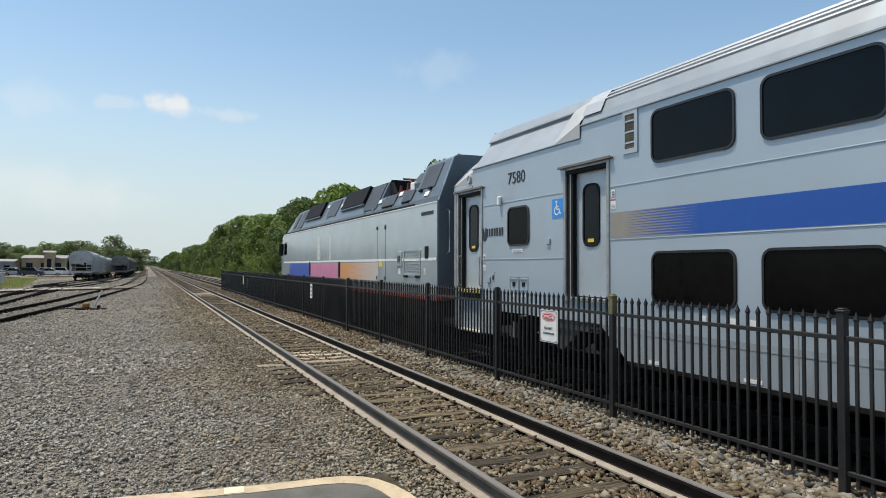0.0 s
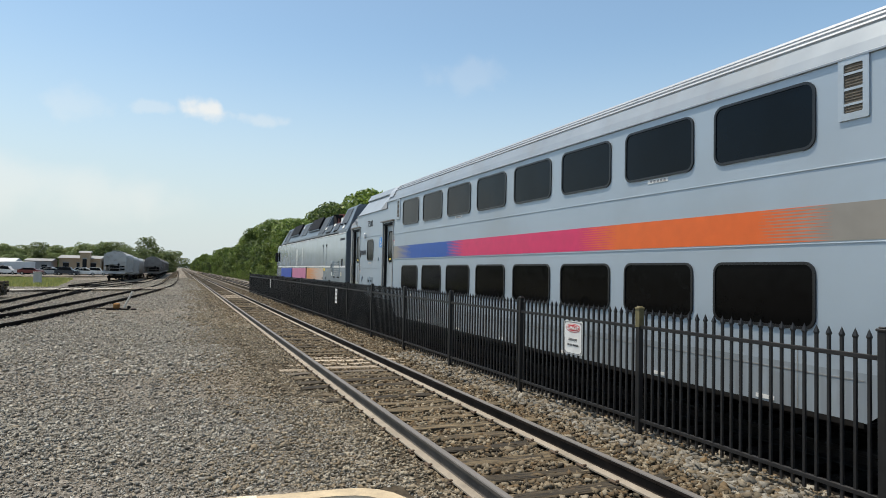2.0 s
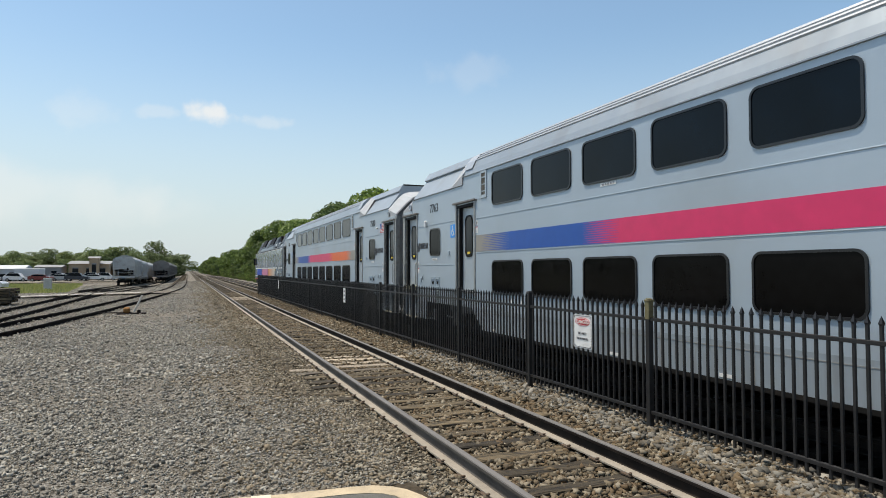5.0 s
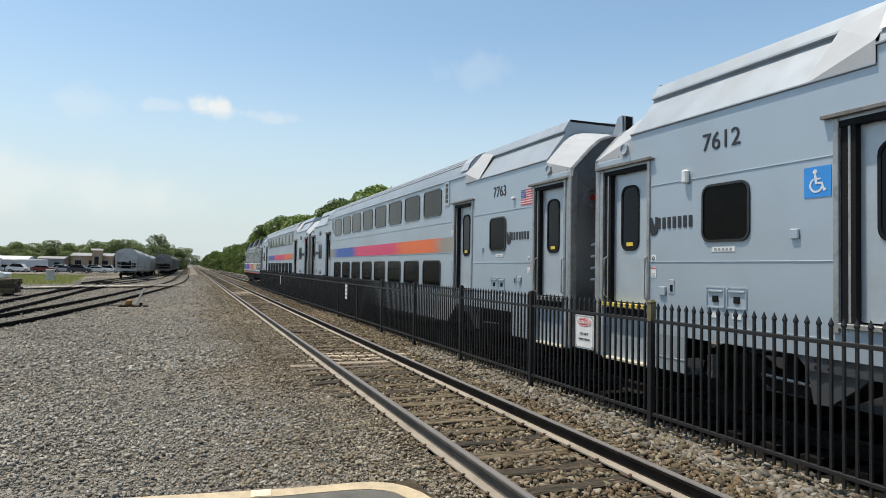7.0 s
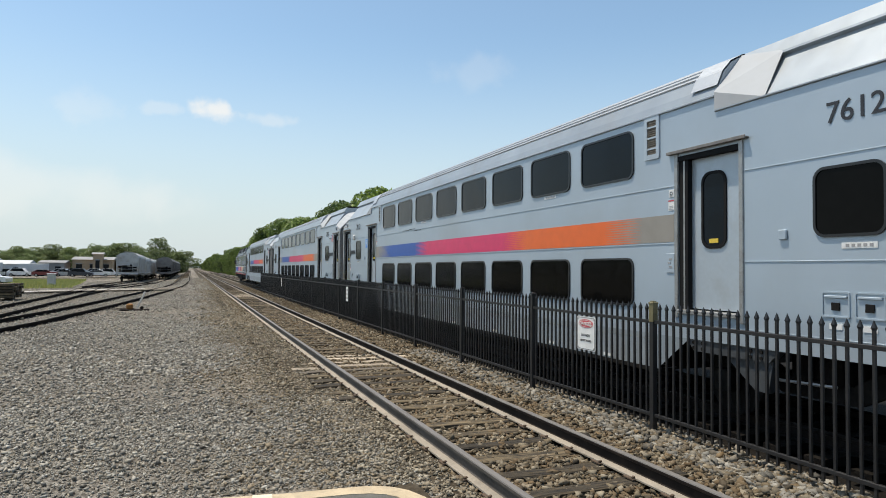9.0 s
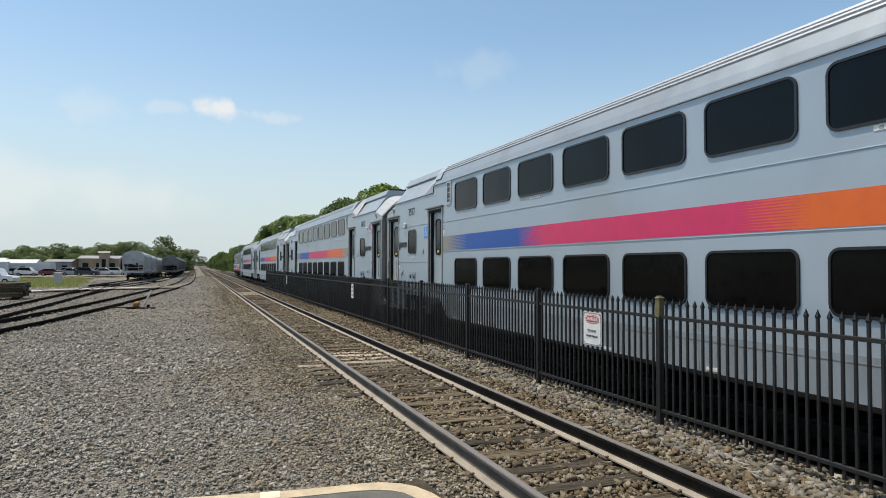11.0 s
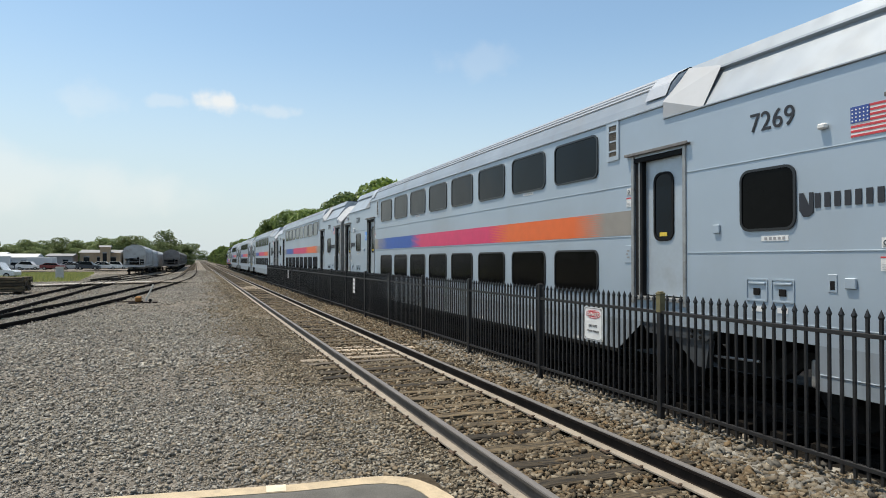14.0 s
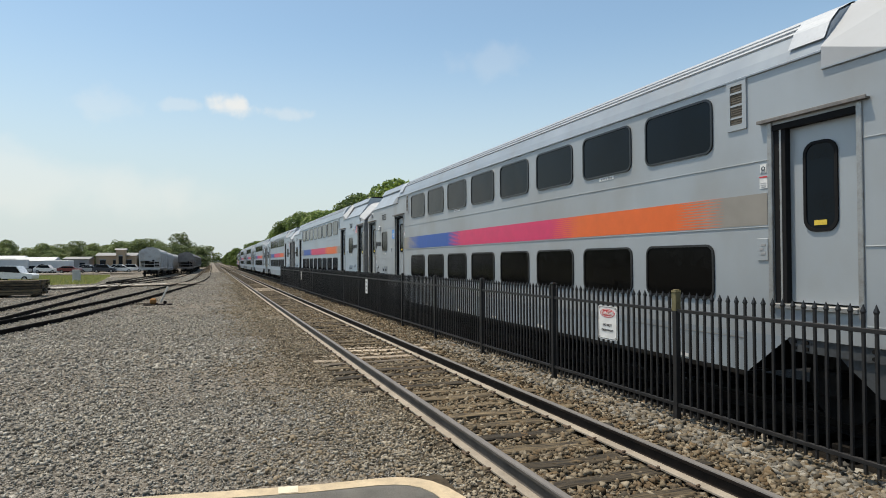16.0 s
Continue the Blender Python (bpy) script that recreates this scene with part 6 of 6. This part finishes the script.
def woods():
    g = random.Random(11)
    kinds = [tree(21, 10.5, M_LEAF, "leafy green broad-crowned tree behind the tracks", 5200, 0.05), tree(22, 9.0, M_LEAFDARK, "dense dark green tree behind the tracks", 4600, 0.05),
             tree(23, 11.0, M_LEAF, "tall leafy green tree behind the tracks", 5200, 0.08, 0.85), tree(24, 5.0, M_LEAF, "low green shrub at the lineside", 2600, 0.02, 1.5)]
    for k, t in enumerate(kinds):
        t.matrix_basis = pose(16 + k, 130 + 12 * k, -0.4)
    y = 40.0
    while y < 660:
        for row in range(2):
            k = g.choice((0, 0, 1, 2))
            s = g.uniform(0.8, 1.12) * min(1.05, 0.6 + y / 200) * float(np.interp(y, [120, 210, 300, 660], [1, 0.82, 0.7, 0.75]))
            x = 15.5 + row * 5.5 + g.uniform(-1.3, 1.3) + max(0, 60 - y) * 0.1 - 4.5 * min(max((y - 130) / 170, 0), 1)
            o = copy_thing(kinds[k], pose(x, y + g.uniform(-1.5, 1.5), -0.4, 0, 0, g.uniform(0, 360)))
            o.scale = (s, s, s * g.uniform(0.9, 1.1))
        o = copy_thing(kinds[3], pose(12.6 + g.uniform(-0.5, 0.8) - 1.6 * min(max((y - 130) / 170, 0), 1), y + g.uniform(-1, 1), -0.4, 0, 0, g.uniform(0, 360)))
        s = g.uniform(0.5, 0.9)
        o.scale = (s, s, s)
        y += 5.0 if y < 160 else 9.0 if y < 420 else 22.0
    # Far trees, their leaves coloured paler for the haze in between.
    pale = [tree(31, 10.0, M_LEAFPALE, "haze-paled green tree at the back of the yard", 4200, 0.03, 1.2), tree(32, 9.0, M_LEAFPALE, "haze-paled green tree at the back of the yard", 4200, 0.03, 1.3), tree(33, 11.0, M_LEAFPALE, "sparse haze-paled green tree behind the wagons", 2300, 0.2, 1.0)]
    for k, t in enumerate(pale):
        t.matrix_basis = pose(-60 - 30 * k, 330, -0.8)
    # trees behind the yard
    for k in range(150):
        x = -240 + 1.58 * k + g.uniform(-2, 2)
        yy = 305 + g.uniform(-30, 40) + max(0, -x) * 0.1
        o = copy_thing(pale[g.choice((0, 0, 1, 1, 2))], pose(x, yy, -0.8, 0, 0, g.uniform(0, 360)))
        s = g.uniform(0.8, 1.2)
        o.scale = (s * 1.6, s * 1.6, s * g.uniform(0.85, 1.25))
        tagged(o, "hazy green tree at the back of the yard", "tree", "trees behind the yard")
    for x, yy, s in ((-15.5, 225, 0.85), (-12, 240, 0.82), (-18, 255, 0.9), (-10, 300, 0.95), (-8, 345, 1.0)):
        o = copy_thing(pale[2], pose(x, yy, -0.5, 0, 0, x * 40))
        o.scale = (s, s, s)
        tagged(o, "tree rising behind the parked hopper wagons", "tree", "trees behind the yard")


def far_woods():
    g = np.random.default_rng(5)
    blobs = []
    for x in np.arange(-900, 900, 14.0):
        if -14 < x < 22:
            continue
        y = 700 + g.uniform(-60, 60)
        for k in range(3):
            blobs.append((x + g.uniform(-8, 8), y + g.uniform(-8, 8), g.uniform(2, 11), g.uniform(5, 8)))
    # where the line runs out of sight
    for x in np.arange(-60, 90, 9.0):
        for k in range(3):
            blobs.append((x + g.uniform(-6, 6), 1560 + g.uniform(-15, 15), g.uniform(2, 12), g.uniform(5, 8)))
    o = leaves("far_woods", M_LEAFDARK, blobs, 46000, 1.3, 8, None)
    tagged(o, "distant wooded horizon", "woods", kind="stuff")


def grass(area, n, seed, h):
    g = np.random.default_rng(seed)
    x0, x1, y0, y1 = area
    x, y = g.uniform(x0, x1, n), g.uniform(y0, y1, n)
    keep = ((np.sin(x * 0.9) + np.sin(y * 0.35 + x * 0.3) + g.normal(0, 0.6, n)) > -0.9) & (x < -2.5 - 0.115 * y)
    x, y = x[keep], y[keep]
    n = len(x)
    a = g.uniform(0, 6.28, n)
    hh, w = g.uniform(h * 0.4, h * 1.2, n), 0.08
    dx, dy = np.cos(a) * w, np.sin(a) * w
    z = -0.25 - dip(x, y)
    v = np.stack([np.stack([x - dx, y - dy, z], -1), np.stack([x + dx, y + dy, z], -1), np.stack([x + dy * 2, y - dx * 2, z + hh], -1)], 1).reshape(-1, 3)
    me = bpy.data.meshes.new("grass")
    me.vertices.add(n * 3); me.vertices.foreach_set("co", v.reshape(-1).astype(np.float32))
    me.loops.add(n * 3); me.loops.foreach_set("vertex_index", np.arange(n * 3, dtype=np.int32))
    me.polygons.add(n); me.polygons.foreach_set("loop_start", (np.arange(n) * 3).astype(np.int32))
    me.update(calc_edges=True)
    me.materials.append(M_GRASS)
    return tagged(new("grass", me), "rough yellow-green grass patch by the yard", "grass", kind="stuff")


wagons()
switch_stand(-2.25, 32.2)
timber_pile(-10.6, 43.0)
relay_box(-13.6, 78)
tagged(raw("yard_road", [(-40, 53, -0.26), (-14, 52.5, -0.2), (-9, 54.5, -0.06), (-1.6, 58.5, -0.06), (0.2, 59.5, -0.18), (0.4, 66, -0.18), (-1.6, 64.5, -0.06), (-9, 60.5, -0.06), (-14, 59, -0.2), (-40, 60.5, -0.26)], [(0, 1, 8, 9), (1, 2, 7, 8), (2, 3, 6, 7), (3, 4, 5, 6)], M_GROUND), "packed gravel crossing over the yard tracks", "road", kind="structure")
tagged(raw("concrete_strip", [(-13.5, 54.2, -0.16), (-9, 56.3, -0.052), (-3.6, 59.6, -0.052), (-3.6, 60.6, -0.052), (-9, 57.5, -0.052), (-13.5, 55.6, -0.16)], [(0, 1, 4, 5), (1, 2, 3, 4)], M_CONCRETE), "pale concrete strip across the yard tracks", "road", kind="structure")
car(M_CARPAINT[0], "white pickup parked at the edge of the grass", -21.5, 87, 80, 1.85)
shed(-66, -52, 165, 10, 2.9, M_WALLWHITE, "long low white building with a pale roof", 0.6, M_WALLWHITE, 4)
shed(-50, -41, 170, 8, 3.2, M_WALLGREY, "low grey store with a pale roof", 0.6, M_WALLWHITE, 3)
shed(-40, -33, 162, 8, 2.7, M_WALLWHITE, "small white shed among the parked cars", 0.7, M_WALLWHITE, 2)
shed(-32, -27, 168, 8, 3.1, M_WALLGREY, "low grey shed beside the workshop", 0.4, M_WALLGREY, 2)
shed(-26, -17.5, 172, 10, 3.9, M_WALLTAN, "tan brick workshop with a square tower", 0.6, M_WALLGREY, 3)
shed(-21.5, -19.5, 170, 3, 5.2, M_WALLTAN, "square tan brick tower of the workshop", 0.3, M_WALLGREY, 1)
shed(-17, -12.5, 176, 10, 3.4, M_WALLTAN, "low tan brick store", 0.4, M_WALLGREY, 2)
for i, (x, y, rz, m) in enumerate(((-46, 152, 80, 0), (-41.5, 153, 92, 1), (-37, 152, 100, 2), (-32.5, 154, 85, 0), (-28, 153, 90, 3), (-24.5, 155, 95, 2), (-21.5, 153, 88, 1), (-18.5, 156, 92, 0), (-50, 150, 86, 4))):
    car(M_CARPAINT[m], ("white", "dark", "silver", "maroon", "blue")[m] + " car parked in a row across the yard", x, y, rz, 1.45 + 0.3 * (i % 3 == 0))
gc = random.Random(7)
for k in range(16):
    m = gc.choice((0, 0, 1, 2, 2, 3))
    car(M_CARPAINT[m], ("white", "dark", "silver", "maroon", "blue")[m] + " car in the back row of the lot", -62 + 3.0 * k + gc.uniform(-0.5, 0.5), 160 + gc.uniform(-2, 2), 90 + gc.uniform(-12, 12), 1.5 + 0.35 * gc.random())
trailer(-40, 157, 7, 2.9, 8)
trailer(-31, 158, 5, 2.7, -12)
trailer(-52, 156, 8, 3.0, 0)
woods()
far_woods()
grass((-48, -10, 68, 135), 52000, 3, 0.42)


# ---- loose stone and sleepers, nearest last ----
def bed_z(x, y):
    z = np.interp(x, [-14, -4, 0.5, 1.3, 1.9, 4.9, 5.2, 5.6], [-0.22, -0.17, -0.16, -0.165, -0.23, -0.23, -0.185, -0.195])
    return z + 0.055 * heaped(y) * np.interp(x, [1.3, 1.9, 2.46, 2.56], [0, 1, 1, 0])


def off_rails(x, y, g):
    k = np.ones(len(x), bool)
    for r in (TRACK - GAUGE / 2, TRACK + GAUGE / 2):
        k &= np.abs(x - r) > 0.06
    tie = np.abs((y - 1.0 + 0.265) % 0.53 - 0.265) < 0.10
    on = (np.abs(x - TRACK) < 1.28) & tie & ((x > 2.56) | (heaped(y) < 0.5))
    return k & ~(on & (g.uniform(0, 1, len(x)) < 0.66))


def off_apron(x, y, g):
    dusty = np.exp(-(((x + 0.9) / 1.5) ** 2 + ((y - 6.6) / 1.0) ** 2)) * 0.75
    return ((y > 6.0 - 0.16 * np.minimum(x, 0)) | (x > 2.08) | ((x > 1.2) & (y > 5.8))) & (g.uniform(0, 1, len(x)) > dusty)


def drifts(x, y):
    """Uneven cover: trodden and driven lanes lie nearly bare."""
    a = np.sin(x * 1.1 + 0.35 * y + np.sin(y * 0.7)) * np.sin(y * 0.62 - 0.5 * x + 1.3)
    b = np.sin(x * 2.9 - y * 1.3) * np.sin(y * 2.1 + x * 1.7)
    return 0.68 + 0.34 * a + 0.2 * b


def off_shoulder(x, y, g):
    """Chips thin out towards the track."""
    edge = 0.65 + 0.3 * np.sin(y * 0.9) + 0.18 * np.sin(y * 2.3 + 1)
    return off_apron(x, y, g) & (g.uniform(-0.65, 0.65, len(x)) > x - edge) & (g.uniform(0, 1, len(x)) < drifts(x, y))


def shoulder(x, y, g):
    edge = 0.65 + 0.3 * np.sin(y * 0.9) + 0.18 * np.sin(y * 2.3 + 1)
    return off_apron(x, y, g) & (g.uniform(-0.5, 1.3, len(x)) < x - edge)


stones("ballast", M_BALLAST, 58000, (2.5, 5.75, 2.5, 28), (0.035, 0.075), bed_z, 1, keep=off_rails, label="angular brown-grey ballast stones between the sleepers")
stones("ballast", M_BALLASTGREY, 8000, (5.0, 5.75, 2.0, 15), (0.045, 0.095), bed_z, 2, label="clean grey ballast stones along the fence")
stones("gravel", M_CHIP, 60000, (-3.6, 2.2, 5.4, 10.5), (0.008, 0.024), bed_z, 41, 0.8, keep=off_apron, label="fine packed stone chips near the apron")
stones("gravel", M_CHIP, 150000, (-7, 2.3, 4.8, 26), (0.015, 0.046), bed_z, 4, 0.8, keep=off_shoulder, label="loose grey gravel chips over the lot")
stones("gravel", M_SHOULDER, 46000, (-0.6, 2.56, 4.6, 30), (0.02, 0.05), bed_z, 6, keep=shoulder, label="coarse stones at the ballast shoulder")


stones("ballast", M_BALLAST, 18000, (1.9, 5.6, 24, 75), (0.04, 0.08), bed_z, 12, keep=off_rails, label="brown ballast stones along the far track")
stones("ballast", M_BALLAST, 7000, (1.9, 5.6, -8, 2.5), (0.04, 0.085), bed_z, 23, keep=off_rails, label="brown ballast stones between the near sleepers")
stones("gravel", M_SHOULDER, 17000, (-0.3, 2.4, 22, 115), (0.035, 0.08), bed_z, 27, keep=shoulder, label="coarse brown stones along the far shoulder")
stones("gravel", M_CHIP, 17000, (-15, 2.0, 60, 125), (0.055, 0.11), bed_z, 19, keep=off_apron, label="coarse grey gravel between the sidings")
stones("gravel", M_CHIP, 60000, (-13, 2.0, 13, 75), (0.03, 0.075), bed_z, 9, keep=off_shoulder, label="loose grey gravel over the far lot")


def sleepers(parent, x, y0, n, pale=()):
    kinds = [tie_mesh(s) for s in range(5)]
    obs = []
    for k in range(n):
        y = y0 + 0.53 * k
        m = pose(x + random.uniform(-0.11, 0.11), y + random.uniform(-0.03, 0.03), -0.174 + random.uniform(-0.016, 0.006), random.uniform(-2.5, 2.5), random.uniform(-0.4, 0.4), random.uniform(-1.6, 1.6))
        if k < 5:
            o = part("sleeper", kinds[k], M_TIE, parent)
            o.matrix_basis = m
            obs.append(o)
        else:
            o = share(obs[k % 5], "sleeper", m, parent)
        if any(a < y < b for a, b in pale):
            o.data = o.data.copy()
            o.data.materials[0] = M_TIEPALE


def far_sleepers(parent, pts, step, mat=None, top=-0.17):
    v, f = [], []
    for (x, y), (x2, y2) in zip(pts, pts[1:]):
        d = Vector((x2 - x, y2 - y, 0))
        n = max(int(d.length / step), 1)
        d.normalize()
        r = Vector((d.y, -d.x, 0))
        for k in range(n):
            p = Vector((x, y, top)) + d * step * k
            p.z -= float(dip(p.x, p.y))
            b = len(v)
            for dz in (-0.1, 0.0):
                v += [tuple(p + r * a * 1.3 + d * c * 0.11 + Vector((0, 0, dz))) for a, c in ((-1, -1), (1, -1), (1, 1), (-1, 1))]
            f += [(b + 4, b + 5, b + 6, b + 7), (b, b + 1, b + 5, b + 4), (b + 1, b + 2, b + 6, b + 5), (b + 2, b + 3, b + 7, b + 6), (b + 3, b, b + 4, b + 7)]
    o = raw("sleeper_run", v, f, mat or M_TIE, parent)
    tagged(o, kind="stuff")


def tie_plates(parent):
    """Steel plates with spikes under the near rails."""
    plate = spike = None
    for k in range(60):
        y = 1.0 + 0.53 * k
        for x in (TRACK - GAUGE / 2, TRACK + GAUGE / 2):
            if plate is None:
                p = plate = part("tie_plate", abox(-0.135, 0.135, -0.08, 0.08, -0.172, -0.16), M_RUST, parent)
                p.matrix_basis = pose(x, y, 0)
            else:
                p = share(plate, "tie_plate", pose(x, y, 0), parent)
            if k > 32:
                continue
            for dx, dy in ((-0.105, -0.045), (0.105, 0.045)):
                if spike is None:
                    spike = part("spike", abox(-0.02, 0.02, -0.014, 0.014, -0.162, -0.138, 0.005), M_RUST, p)
                    spike.matrix_basis = pose(dx, dy, 0)
                else:
                    share(spike, "spike", pose(dx, dy, 0, 0, 0, 20 * (k % 3)), p)


sleepers(track1, TRACK, 1.0 - 0.53 * 15, 127, ((12.6, 15.0), (46, 50)))
tie_plates(track1)
far_sleepers(track1, [(TRACK, 60.4), (TRACK, 260)], 0.53)
# Sleepers under the train share the dark shade colour.
far_sleepers(track2, [(TRACK2, -6), (TRACK2, 44)], 0.53, M_SHADEBED)
far_sleepers(track2_far, [(TRACK2, 44), (TRACK2, 260)], 0.53)
far_sleepers(yard1, smooth(YARD), 0.6, None, -0.2)
far_sleepers(yard2, smooth(YARD2), 0.6, None, -0.2)
far_sleepers(yard3, smooth(YARD3), 0.6, None, -0.2)


# ---- what moves ----
def motions():
    path = [12.65, 15.29, 18.04, 20.93, 23.92, 27.02, 30.2, 33.53, 37.02, 40.66, 44.44, 48.36, 52.4, 56.56, 60.77, 65.17, 69.69, 74.33, 79.07, 83.91, 88.86, 93.91, 99.07, 104.33, 109.7, 115.13, 120.75, 126.45, 132.17, 138.03, 144.04, 150.06, 155.98]
    rows = [(0.5 * k, y) for k, y in enumerate(path)]
    for n, c in enumerate(coaches):
        walk(c, [(t, pose(TRACK2, y - PITCH * n, 0)) for t, y in rows])
    ts = [k / 30 for k in range(481)]
    ys = np.interp(ts, [t for t, _ in rows], path)
    for thing in (*coaches, loco):
        for w in [o for o in thing.children_recursive if o.name.startswith("wheel")]:
            at = w.matrix_basis.copy()
            hub, back = at.translation.copy(), at.to_euler().z
            radius = hub.z
            walk(w, [(t, pose(*hub, math.degrees(-(y - path[0]) / radius) % 360) @ pose(0, 0, 0, 0, 0, math.degrees(back))) for t, y in zip(ts, ys)])
    walk(loco, [(t, pose(TRACK2, y + 0.75 + 20.7, 0)) for t, y in rows])


motions()
